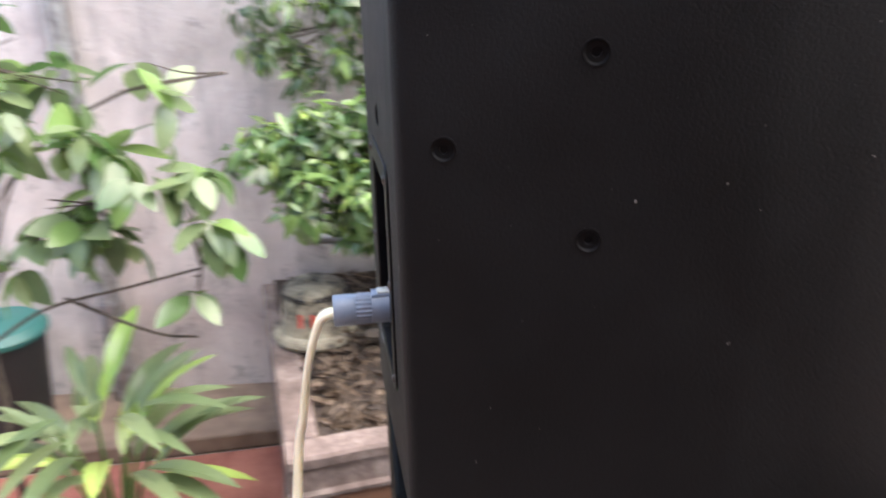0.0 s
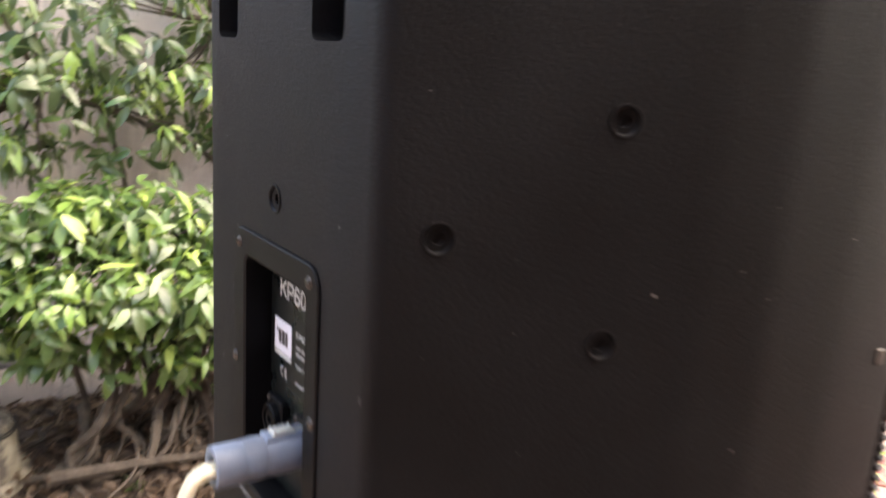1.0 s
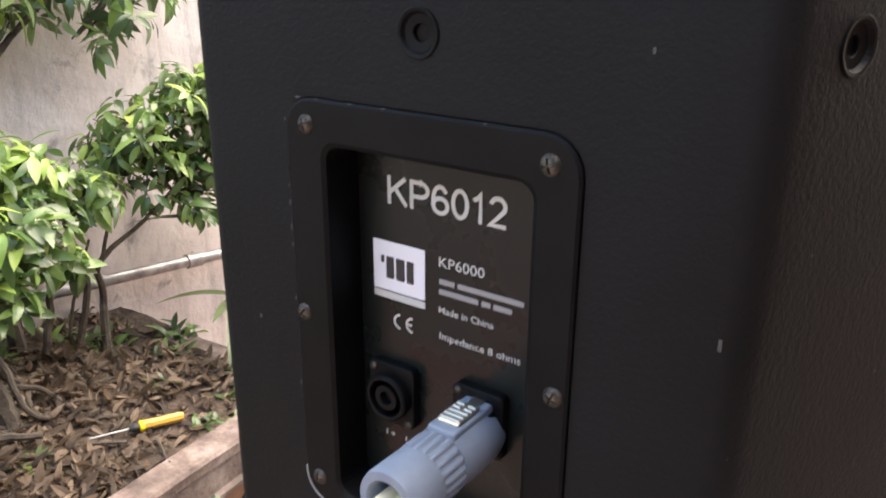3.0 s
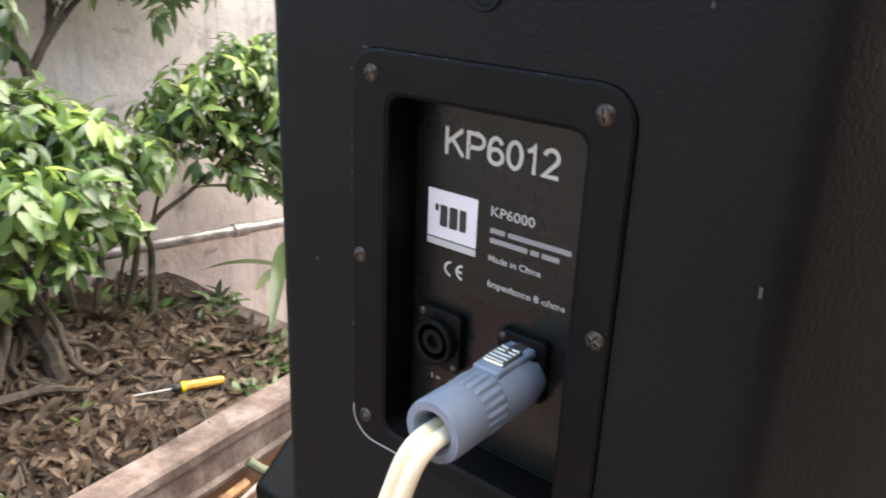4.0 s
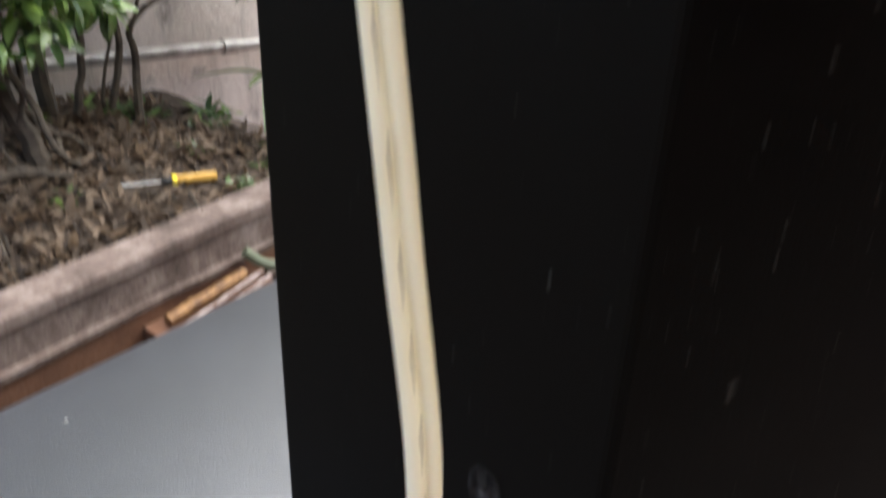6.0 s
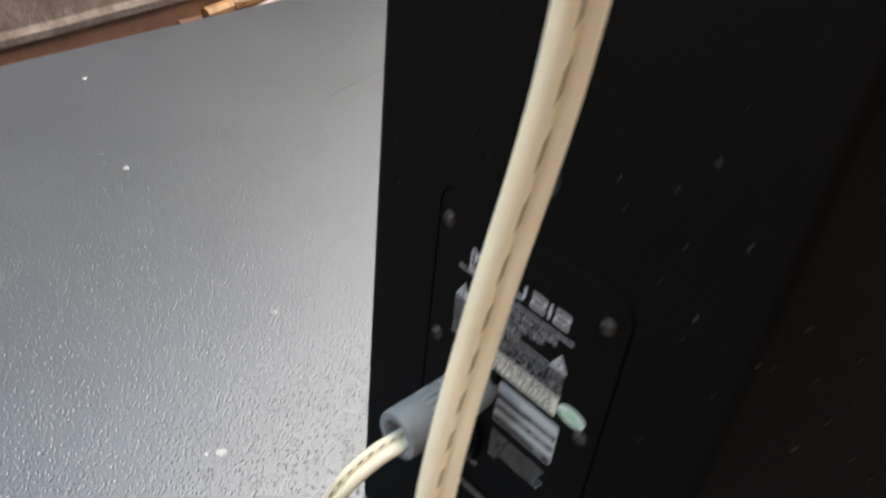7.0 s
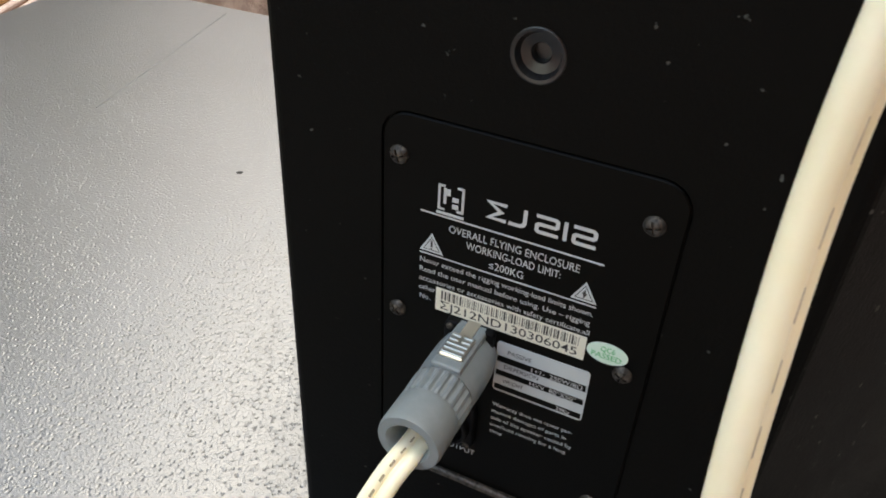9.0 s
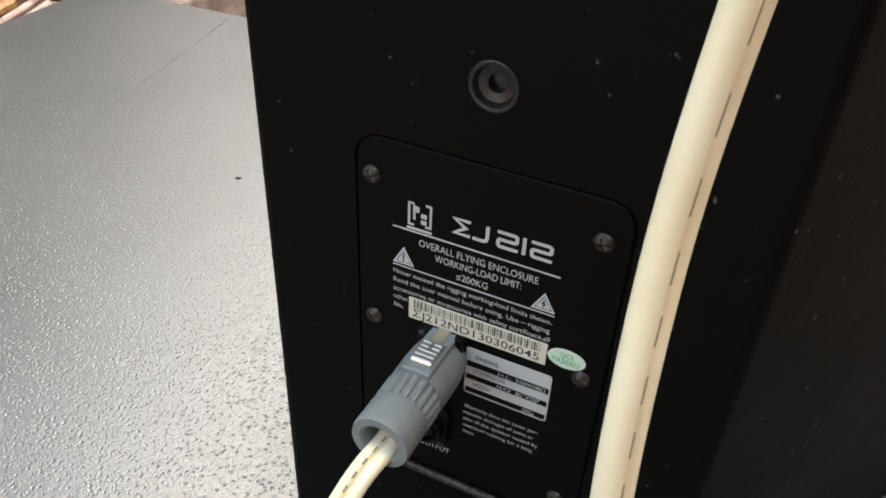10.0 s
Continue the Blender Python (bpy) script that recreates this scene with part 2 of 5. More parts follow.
_v = coords(M_pipe)
set_color(M_pipe, ramp(M_pipe, noise_tex(M_pipe, _v, 20, 6), [(0.3, (0.16, 0.15, 0.15)), (0.7, (0.42, 0.42, 0.42))]))
M_yellow = material("yellow_plastic", (0.55, 0.31, 0.06), 0.45)
M_yellow2 = material("bright_yellow_plastic", (0.85, 0.65, 0.02), 0.35)
M_rubber = material("black_rubber", (0.015, 0.015, 0.015), 0.6)
M_metal = material("dull_steel", (0.4, 0.4, 0.4), 0.4, 1.0)
M_bamboo = material("bamboo", (0.26, 0.125, 0.05), 0.6)
_v = coords(M_bamboo)
set_color(M_bamboo, ramp(M_bamboo, noise_tex(M_bamboo, _v, 30, 5), [(0.35, (0.12, 0.055, 0.025)), (0.65, (0.36, 0.19, 0.075))]))
M_hose = material("green_hose", (0.12, 0.14, 0.09), 0.6)
M_pvc = material("pinkish_pipe", (0.26, 0.19, 0.17), 0.5)
_v = coords(M_pvc)
set_color(M_pvc, ramp(M_pvc, noise_tex(M_pvc, _v, 25, 5), [(0.35, (0.13, 0.075, 0.06)), (0.65, (0.36, 0.29, 0.27))]))
M_cloth = material("white_plastic_sheet", (0.8, 0.79, 0.82), 0.6)
M_blue = material("blue_plastic", (0.03, 0.16, 0.5), 0.4)
M_grille = material("grille_steel", (0.03, 0.03, 0.032), 0.4, 0.5)


# ---- mesh helpers ----
def empty(name, m, **tags):
    ob = new(name)
    ob.empty_display_size = 0.05
    ob.matrix_world = m
    return tagged(ob, **tags)


def part(name, bm, mat, parent=None, label="", smooth=False):
    me = bpy.data.meshes.new(name)
    bmesh.ops.recalc_face_normals(bm, faces=bm.faces)
    bm.to_mesh(me)
    bm.free()
    for mt in mat if isinstance(mat, (list, tuple)) else [mat]:
        me.materials.append(mt)
    if smooth:
        me.shade_smooth()
        me.set_sharp_from_angle(angle=radians(35))
    ob = new(name, me)
    ob.parent = parent
    if label:
        ob["label"] = label
    return ob


def again(ob, m, parent=None):
    """Another object on the same mesh, at the local pose m."""
    o = ob.copy()
    scene.collection.objects.link(o)
    o.parent = parent or ob.parent
    o.matrix_basis = m
    return o


def box(x0, x1, y0, y1, z0, z1, bevel=0.0, seg=2, bm=None, m=None):
    own = bm is None
    b = bmesh.new()
    bmesh.ops.create_cube(b, size=1)
    for v in b.verts:
        v.co = Vector(((x0 + x1) / 2 + v.co.x * (x1 - x0), (y0 + y1) / 2 + v.co.y * (y1 - y0), (z0 + z1) / 2 + v.co.z * (z1 - z0)))
    if bevel:
        bmesh.ops.bevel(b, geom=b.edges[:], offset=bevel, segments=seg, affect="EDGES", profile=0.5)
    if m is not None:
        b.transform(m)
    if own:
        return b
    join(bm, b)
    return bm


def join(bm, other):
    me = bpy.data.meshes.new("tmp")
    other.to_mesh(me)
    other.free()
    bm.from_mesh(me)
    bpy.data.meshes.remove(me)
    return bm


def prism(poly, z0, z1, bevel=0.0, seg=3):
    bm = bmesh.new()
    lo = [bm.verts.new((x, y, z0)) for x, y in poly]
    hi = [bm.verts.new((x, y, z1)) for x, y in poly]
    n = len(poly)
    bm.faces.new(lo[::-1])
    bm.faces.new(hi)
    for i in range(n):
        bm.faces.new((lo[i], lo[(i + 1) % n], hi[(i + 1) % n], hi[i]))
    if bevel:
        bmesh.ops.bevel(bm, geom=bm.edges[:], offset=bevel, segments=seg, affect="EDGES", profile=0.5)
    bmesh.ops.recalc_face_normals(bm, faces=bm.faces)
    return bm


def lathe(profile, seg=24, bm=None, m=None):
    """Profile of (radius, height) turned round z."""
    b = bmesh.new()
    rings = []
    for r, z in profile:
        if r < 1e-6:
            rings.append([b.verts.new((0, 0, z))])
        else:
            rings.append([b.verts.new((r * math.cos(2 * math.pi * i / seg), r * math.sin(2 * math.pi * i / seg), z)) for i in range(seg)])
    for a, c in zip(rings, rings[1:]):
        for i in range(seg):
            j = (i + 1) % seg
            if len(a) == 1 and len(c) == 1:
                continue
            if len(a) == 1:
                b.faces.new((a[0], c[i], c[j]))
            elif len(c) == 1:
                b.faces.new((a[i], a[j], c[0]))
            else:
                b.faces.new((a[i], a[j], c[j], c[i]))
    if m is not None:
        b.transform(m)
    if bm is None:
        return b
    return join(bm, b)


def smooth_path(pts, n):
    """Catmull-Rom through the points."""
    p = [Vector(q) for q in pts]
    p = [p[0] * 2 - p[1]] + p + [p[-1] * 2 - p[-2]]
    out = []
    for i in range(1, len(p) - 2):
        for k in range(n):
            t = k / n
            a, b, c, d = p[i - 1], p[i], p[i + 1], p[i + 2]
            out.append(0.5 * (2 * b + (c - a) * t + (2 * a - 5 * b + 4 * c - d) * t * t + (3 * b - a - 3 * c + d) * t ** 3))
    out.append(p[-2])
    return out


def sweep(path, section, side=None, taper=None, bm=None, cap=True):
    """A closed section of (u, v) carried along a path; u lies along side."""
    b = bm or bmesh.new()
    path = [Vector(q) for q in path]
    u = Vector(side) if side and not callable(side) else Vector((0.3, 0.9, 0.2))
    rings = []
    for i, q in enumerate(path):
        d = (path[min(i + 1, len(path) - 1)] - path[max(i - 1, 0)]).normalized()
        if callable(side):
            u = Vector(side(q))
        u = (u - d * u.dot(d)).normalized()
        w = d.cross(u)
        k = taper(i / (len(path) - 1)) if taper else 1.0
        rings.append([b.verts.new(q + (u * s * k + w * t * k)) for s, t in section])
    n = len(section)
    for a, c in zip(rings, rings[1:]):
        for i in range(n):
            b.faces.new((a[i], a[(i + 1) % n], c[(i + 1) % n], c[i]))
    if cap:
        b.faces.new(rings[0][::-1])
        b.faces.new(rings[-1])
    return b


def circle(r, n=8):
    return [(r * math.cos(2 * math.pi * i / n), r * math.sin(2 * math.pi * i / n)) for i in range(n)]


def rod(a, c, r, n=10, r2=None, bm=None):
    k = (r2 or r) / r
    return sweep([a, c], circle(r, n), taper=lambda t: 1 + (k - 1) * t, bm=bm)


def carved(bm, cutters):
    """The mesh with the cutters taken out of it."""
    def tmp(b):
        me = bpy.data.meshes.new("tmp")
        bmesh.ops.recalc_face_normals(b, faces=b.faces)
        b.to_mesh(me)
        b.free()
        return new("tmp", me)
    ob = tmp(bm)
    cs = [tmp(c) for c in cutters]
    for c in cs:
        md = ob.modifiers.new("cut", "BOOLEAN")
        md.operation, md.solver, md.object = "DIFFERENCE", "EXACT", c
    bpy.context.view_layer.update()
    me = bpy.data.meshes.new_from_object(ob.evaluated_get(bpy.context.evaluated_depsgraph_get()))
    out = bmesh.new()
    out.from_mesh(me)
    for o in [ob, *cs]:
        d = o.data
        bpy.data.objects.remove(o)
        bpy.data.meshes.remove(d)
    bpy.data.meshes.remove(me)
    return out


def rounded(x0, x1, z0, z1, r, n=5):
    """Points of a rounded rectangle, in order."""
    out = []
    for cx, cz, a in ((x1 - r, z1 - r, 0), (x0 + r, z1 - r, 90), (x0 + r, z0 + r, 180), (x1 - r, z0 + r, 270)):
        for i in range(n + 1):
            t = radians(a + 90 * i / n)
            out.append((cx + r * math.cos(t), cz + r * math.sin(t)))
    return out


def loops(bm, rings, close_first=False, close_last=True):
    vs = [[bm.verts.new(p) for p in r] for r in rings]
    for a, c in zip(vs, vs[1:]):
        n = len(a)
        for i in range(n):
            bm.faces.new((a[i], a[(i + 1) % n], c[(i + 1) % n], c[i]))
    if close_first:
        bm.faces.new(vs[0])
    if close_last:
        bm.faces.new(vs[-1])
    return bm


def slab(x0, x1, z0, z1, r, y0, y1, edge=0.0006):
    """A flat piece on a back panel, its face at y1 (towards -y)."""
    bm = bmesh.new()
    a = rounded(x0, x1, z0, z1, r)
    b = rounded(x0 + edge, x1 - edge, z0 + edge, z1 - edge, max(r - edge, 0.0002))
    return loops(bm, [[(x, y0, z) for x, z in a], [(x, y1 + edge, z) for x, z in a], [(x, y1, z) for x, z in b]])


def lettering(name, text, mat, parent, x, z, width, height, y, bold=0.0, align="LEFT"):
    """Text on a plane facing -y: left end x, base line z, its width and its letters' height."""
    cu = bpy.data.curves.new(name, "FONT")
    cu.body = text
    cu.resolution_u = 3
    cu.extrude = 0.0
    cu.offset = bold
    ob = new(name, cu)
    bpy.context.view_layer.update()
    me = bpy.data.meshes.new_from_object(ob.evaluated_get(bpy.context.evaluated_depsgraph_get()))
    bpy.data.objects.remove(ob)
    bpy.data.curves.remove(cu)
    me.name = name
    xs = [v.co.x for v in me.vertices] or [0, 1]
    ys = [v.co.y for v in me.vertices] or [0, 1]
    kx = width / max(max(xs) - min(xs), 1e-6)
    kz = height / 0.7
    x_min = min(xs)
    for v in me.vertices:
        v.co = Vector((x + (v.co.x - x_min) * kx, y, z + v.co.y * kz))
    me.materials.append(mat)
    o = new(name, me)
    o.parent = parent
    return o


def arc(cx, cz, rx, rz, a0, a1, n=12):
    return [(cx + rx * math.cos(radians(a0 + (a1 - a0) * i / n)), cz + rz * math.sin(radians(a0 + (a1 - a0) * i / n))) for i in range(n + 1)]


PLAIN = {
    "K": (0.74, [[(0.08, 0), (0.08, 1)], [(0.62, 0.97), (0.1, 0.42)], [(0.27, 0.6), (0.66, 0.03)]]),
    "P": (0.70, [[(0.08, 0), (0.08, 0.93), (0.36, 0.93)] + arc(0.36, 0.69, 0.24, 0.24, 90, -90) + [(0.08, 0.45)]]),
    "6": (0.60, [arc(0.29, 0.31, 0.22, 0.25, 0, 360, 20), arc(0.29, 0.5, 0.22, 0.44, 35, 180) + [(0.07, 0.31)]]),
    "0": (0.60, [arc(0.29, 0.5, 0.21, 0.44, 0, 360, 22)]),
    "1": (0.50, [[(0.08, 0.74), (0.2, 0.8), (0.29, 0.95), (0.29, 0)]]),
    "2": (0.60, [arc(0.29, 0.69, 0.2, 0.25, 170, -40) + [(0.08, 0.06), (0.52, 0.06)]]),
    "C": (0.80, [arc(0.5, 0.5, 0.43, 0.43, 95, 265, 14)]),
    "E": (0.62, [arc(0.5, 0.5, 0.43, 0.43, 95, 265, 14), [(0.1, 0.5), (0.44, 0.5)]]),
}
SQUARE = {
    "\u03a3": (0.98, [[(0.86, 0.92), (0.06, 0.92), (0.62, 0.5), (0.06, 0.08), (0.86, 0.08)]]),
    "J": (0.96, [[(0.72, 1), (0.72, 0.3), (0.66, 0.14), (0.52, 0.08), (0, 0.08)]]),
    " ": (0.22, []),
    "2": (1.20, [[(0.02, 0.92), (0.88, 0.92), (0.97, 0.84), (0.97, 0.58), (0.88, 0.5), (0.16, 0.5), (0.08, 0.42), (0.08, 0.16), (0.16, 0.08), (1.04, 0.08)]]),
    "1": (0.42, [[(0.12, 0), (0.12, 1)]]),
}


def drawn_text(name, text, glyphs, mat, parent, x, z, width, height, y, pen):
    """Letters as ribbons of one pen width (a share of their height) on a plane facing -y."""
    bm = bmesh.new()
    k = width / (sum(glyphs[c][0] for c in text) - 0.1)
    at = 0.0
    h = pen * height / 2
    for c in text:
        adv, lines = glyphs[c]
        for n, line in enumerate(lines):
            p = [Vector((x + (at + a) * k, z + b * height)) for a, b in line]
            loop = (p[0] - p[-1]).length < 1e-7
            if loop:
                p = p[:-1]
            m = len(p)
            sides = []
            for i in range(m):
                d0 = (p[i] - p[i - 1]).normalized() if (i or loop) else None
                d1 = (p[(i + 1) % m] - p[i]).normalized() if (i < m - 1 or loop) else None
                d0, d1 = d0 or d1, d1 or d0
                t = (d0 + d1).normalized()
                q = Vector((-t.y, t.x)) * min(h / max(t.dot(d0), 0.35), 1.9 * h)
                sides.append([bm.verts.new((w.x, y - 0.00002 * n, w.y)) for w in (p[i] + q, p[i] - q)])
            for i in range(m if loop else m - 1):
                a, b = sides[i], sides[(i + 1) % m]
                bm.faces.new((a[0], a[1], b[1], b[0]))
        at += adv
    return part(name, bm, mat, parent)


FACE = pose(0, 0, 0, 90, 0, 0)      # lathe axis +z turned to -y


# ---- structure ----
KERB_X, KERB_Z = -1.285, 0.55        # outer face and top of the planter's wall
P_Y0, P_Y1 = -0.20, 0.98
PL = pose(KERB_X, 0.35, 0, 0, 0, 5.0)   # the planter's own axes: y along its wall, -x into the bed


def planter_pt(x, y, z):
    return PL @ Vector((x, y, z))


def build_ground():
    bm = bmesh.new()
    bmesh.ops.create_grid(bm, x_segments=2, y_segments=2, size=400)
    tagged(part("ground", bm, M_ground), "grey cement courtyard paving with red tiles", "ground", kind="structure")


def build_planter():
    top = empty("planter_wall", PL, label="weathered cement planter wall with a moulded lip", category="planter", kind="structure")
    y0, y1 = P_Y0 - 0.35, P_Y1
    bm = bmesh.new()
    # moulded section of the long side, x towards the terrace
    sec = [(-0.085, 0.0), (0.0, 0.0), (0.0, 0.405), (0.012, 0.408), (0.014, 0.422), (0.0, 0.43), (0.0, 0.505), (0.014, 0.515), (0.016, 0.543), (0.008, 0.552), (-0.075, 0.552), (-0.085, 0.545)]
    n = 40
    rings = []
    for i in range(n + 1):
        y = y0 + (y1 - y0) * i / n
        rings.append([bm.verts.new((x + 0.004 * noise.noise((y * 7, z * 9, x)), y, z + (0.004 * noise.noise((y * 5, 3, x * 5)) if z > 0.4 else 0))) for x, z in sec])
    for a, c in zip(rings, rings[1:]):
        for i in range(len(sec)):
            j = (i + 1) % len(sec)
            f = bm.faces.new((a[i], a[j], c[j], c[i]))
            f.material_index = 1 if i == 1 else 0
    bm.faces.new(rings[0])
    bm.faces.new(rings[-1])
    part("long_side", bm, [M_kerb, M_brown], top)
    bm = box(-1.3, -0.087, y0, y0 + 0.1, 0, 0.55, 0.01)
    part("short_side", bm, M_kerb, top)
    part("short_side", box(-1.3, -0.087, y1 - 0.09, y1, 0, 0.535, 0.012), M_kerb, top)
    return top


def bed_height(x, y):
    """Height of the soil in the planter's axes."""
    hill = 0.10 * math.exp(-((x + 0.62) ** 2 + (y - 0.15) ** 2) / 0.16)
    return 0.515 + hill + 0.05 * max(0.0, -x - 0.25) + 0.02 * noise.noise((x * 4, y * 4, 0)) + 0.008 * noise.noise((x * 15, y * 15, 2))


def build_soil():
    bm = bmesh.new()
    nx, ny = 50, 70
    g = []
    for i in range(nx + 1):
        x = -0.1 - 1.25 * i / nx
        g.append([bm.verts.new((x, P_Y0 - 0.3 + (P_Y1 - P_Y0 + 0.3) * j / ny, bed_height(x, P_Y0 - 0.3 + (P_Y1 - P_Y0 + 0.3) * j / ny))) for j in range(ny + 1)])
    for i in range(nx):
        for j in range(ny):
            bm.faces.new((g[i][j], g[i][j + 1], g[i + 1][j + 1], g[i + 1][j]))
    ob = part("soil", bm, M_soil, smooth=True)
    ob.matrix_world = PL
    tagged(ob, "dark damp planter soil under dry leaves", "soil", kind="structure")


WALL_A, WALL_B = Vector((-2.86, -4.0, 0)), Vector((-2.0, 4.6, 0))


def build_wall():
    d = (WALL_B - WALL_A)
    L = d.length
    bm = bmesh.new()
    n, m = 90, 26
    g = []
    for i in range(n + 1):
        g.append([bm.verts.new((0.008 * noise.noise((i * 0.15, j * 0.15, 5)), L * i / n, 2.4 * j / m)) for j in range(m + 1)])
    for i in range(n):
        for j in range(m):
            bm.faces.new((g[i][j], g[i + 1][j], g[i + 1][j + 1], g[i][j + 1]))
    r = bmesh.ops.extrude_face_region(bm, geom=bm.faces[:])
    for v in r["geom"]:
        if isinstance(v, bmesh.types.BMVert):
            v.co.x = -0.2
    ob = part("wall_garden", bm, M_wall)
    ob.matrix_world = pose(WALL_A.x, WALL_A.y, 0, 0, 0, -math.degrees(math.atan2(d.x, d.y)))
    tagged(ob, "tall cement-rendered boundary wall streaked with damp stains", "wall", kind="structure")


def build_step():
    bm = box(-2.9, -2.12, -3.5, P_Y0 - 0.04, 0, 0.08, 0.012)
    tagged(part("step_tan", bm, M_step), "low tan cement step along the garden wall", "step", kind="structure")

    tagged(part("pavement_red", box(-2.11, -1.35, -3.5, -0.26, -0.01, 0.006), M_tile), "red oxide painted paving strip beside the step", "pavement", kind="structure")


def build_tiles():
    ob = None
    rng = random.Random(4)
    for i in range(-6, 9):
        for j in range(-3, 12):
            if (i + j) % 2 == 0:
                continue
            m = pose(-1.2 + 0.42 * (i * math.cos(0.6) - j * math.sin(0.6)), 2.2 + 0.42 * (i * math.sin(0.6) + j * math.cos(0.6)), 0.001, 0, 0, math.degrees(0.6))
            if ob is None:
                ob = part("tile", box(-0.2, 0.2, -0.2, 0.2, -0.01, 0.006, 0.004, 1), M_tile, bpy.data.objects["ground"])
                ob.matrix_basis = m
            else:
                again(ob, m)


build_ground()
build_planter()
build_soil()
build_wall()
build_step()


# ---- loudspeakers ----
def screw_mesh(r):
    dome = lathe([(0, r * 0.55), (r * 0.45, r * 0.5), (r * 0.8, r * 0.3), (r, 0), (r, -r * 0.3), (0, -r * 0.3)], 16)
    a = box(-r * 0.65, r * 0.65, -r * 0.11, r * 0.11, r * 0.18, r)
    b = box(-r * 0.11, r * 0.11, -r * 0.65, r * 0.65, r * 0.18, r)
    bm = carved(dome, [a, b])
    bm.transform(FACE)
    return bm


def screws(parent, places, r=0.0042, y=-0.002, label="blackened cross-head screw"):
    first = None
    rng = random.Random(len(places))
    for x, z in places:
        m = pose(x, y, z, 0, rng.uniform(0, 90), 0)
        if first is None:
            first = part("screw", screw_mesh(r), M_screw, parent, label, smooth=True)
            first.matrix_basis = m
        else:
            again(first, m)


def flying_point(r, deep):
    """A round insert with a hex socket, facing -y."""
    bm = lathe([(r, 0.001), (r, -0.0002), (r * 0.95, -0.0004), (r * 0.84, -0.0002), (r * 0.72, deep * 0.4), (r * 0.38, deep * 0.5), (r * 0.34, deep * 0.6), (r * 0.34, deep), (0, deep)], 28)
    bm.transform(pose(0, 0, 0, -90, 0, 0))
    return bm


def bore(m, r, deep):
    b = lathe([(0, 0.01), (r, 0.01), (r, -deep), (0, -deep)], 28)
    b.transform(m @ FACE)
    return b


def speakon_socket(parent, x, z, y, w=0.026, h=0.031):
    p = part("socket", slab(x - w / 2, x + w / 2, z - h / 2, z + h / 2, 0.003, y, y - 0.005), M_plate, parent, "square black locking loudspeaker socket")
    ring = lathe([(0.0115, 0), (0.0115, 0.004), (0.0105, 0.005), (0.0093, 0.0048), (0.009, -0.0), (0.0062, 0.0), (0.0062, 0.0042), (0.0035, 0.0042), (0.003, 0.001), (0, 0.001)], 28)
    ring.transform(pose(x, y - 0.005, z, 90, 0, 0))
    part("socket_ring", ring, M_plate, p, smooth=True)
    for dx, dz in ((-1, 1), (1, -1)):
        b = screw_mesh(0.002)
        b.transform(pose(x + dx * (w / 2 - 0.003), y - 0.0054, z + dz * (h / 2 - 0.003)))
        part("socket_screw", b, M_screw, p)
    return p


def speakon_plug(name, m, body_mat, label):
    """A cable plug; its axis runs from the socket along -y, from y=0 to its tail at y=-0.073."""
    top = empty(name, m, label=label, category="cable connector")
    bm = lathe([(0.0, -0.002), (0.0112, -0.002), (0.0124, 0.001), (0.0138, 0.006), (0.0146, 0.012), (0.0149, 0.020), (0.0148, 0.030), (0.0144, 0.037)], 36)
    bm.transform(FACE)
    shell = part("shell", bm, body_mat, top, smooth=True)
    # ribbed gland nut
    seg = 84
    prof = [(0.0134, 0.0366), (0.0142, 0.0372), (0.0149, 0.0385), (0.0147, 0.0515), (0.0142, 0.0525), (0.0146, 0.0535), (0.0147, 0.056), (0.0148, 0.071), (0.0142, 0.0735), (0.0104, 0.0738), (0.0092, 0.0722), (0.0086, 0.06), (0.0, 0.055)]
    bm = bmesh.new()
    rings = []
    for i, (r, h) in enumerate(prof):
        if r == 0:
            rings.append([bm.verts.new((0, 0, h))])
            continue
        vs = []
        for k in range(seg):
            rib = -0.0013 if (i in (2, 3) and k % 4 in (0, 1)) else 0.0
            a = 2 * math.pi * k / seg
            vs.append(bm.verts.new(((r + rib) * math.cos(a), (r + rib) * math.sin(a), h)))
        rings.append(vs)
    for a, c in zip(rings, rings[1:]):
        for k in range(seg):
            j = (k + 1) % seg
            if len(c) == 1:
                bm.faces.new((a[k], a[j], c[0]))
            else:
                bm.faces.new((a[k], a[j], c[j], c[k]))
    bm.transform(FACE)
    part("gland_nut", bm, body_mat, top, smooth=True)
    # latch on top
    bed = box(-0.0074, 0.0074, -0.0365, -0.001, 0.0085, 0.0158, 0.0012)
    bed_ob = part("latch_bed", bed, body_mat, top)
    bm = box(-0.0058, 0.0058, -0.031, -0.0135, 0.0155, 0.0176, 0.001)
    latch = part("latch", bm, M_steel, top, "ridged steel release latch")
    for k in range(5):
        y = -0.0298 + k * 0.0033
        if k > 2:
            for a, b in ((-0.0052, -0.0008), (0.0008, 0.0052)):
                part("ridge", box(a, b, y, y + 0.0017, 0.0174, 0.0184, 0.0003, 1), M_steel, latch)
        else:
            part("ridge", box(-0.0052, 0.0052, y, y + 0.0017, 0.0174, 0.0184, 0.0003, 1), M_steel, latch)
    part("latch_tongue", box(-0.0032, 0.0032, -0.0136, 0.0, 0.0155, 0.0164, 0.0004, 1), M_steel, top)
    return top


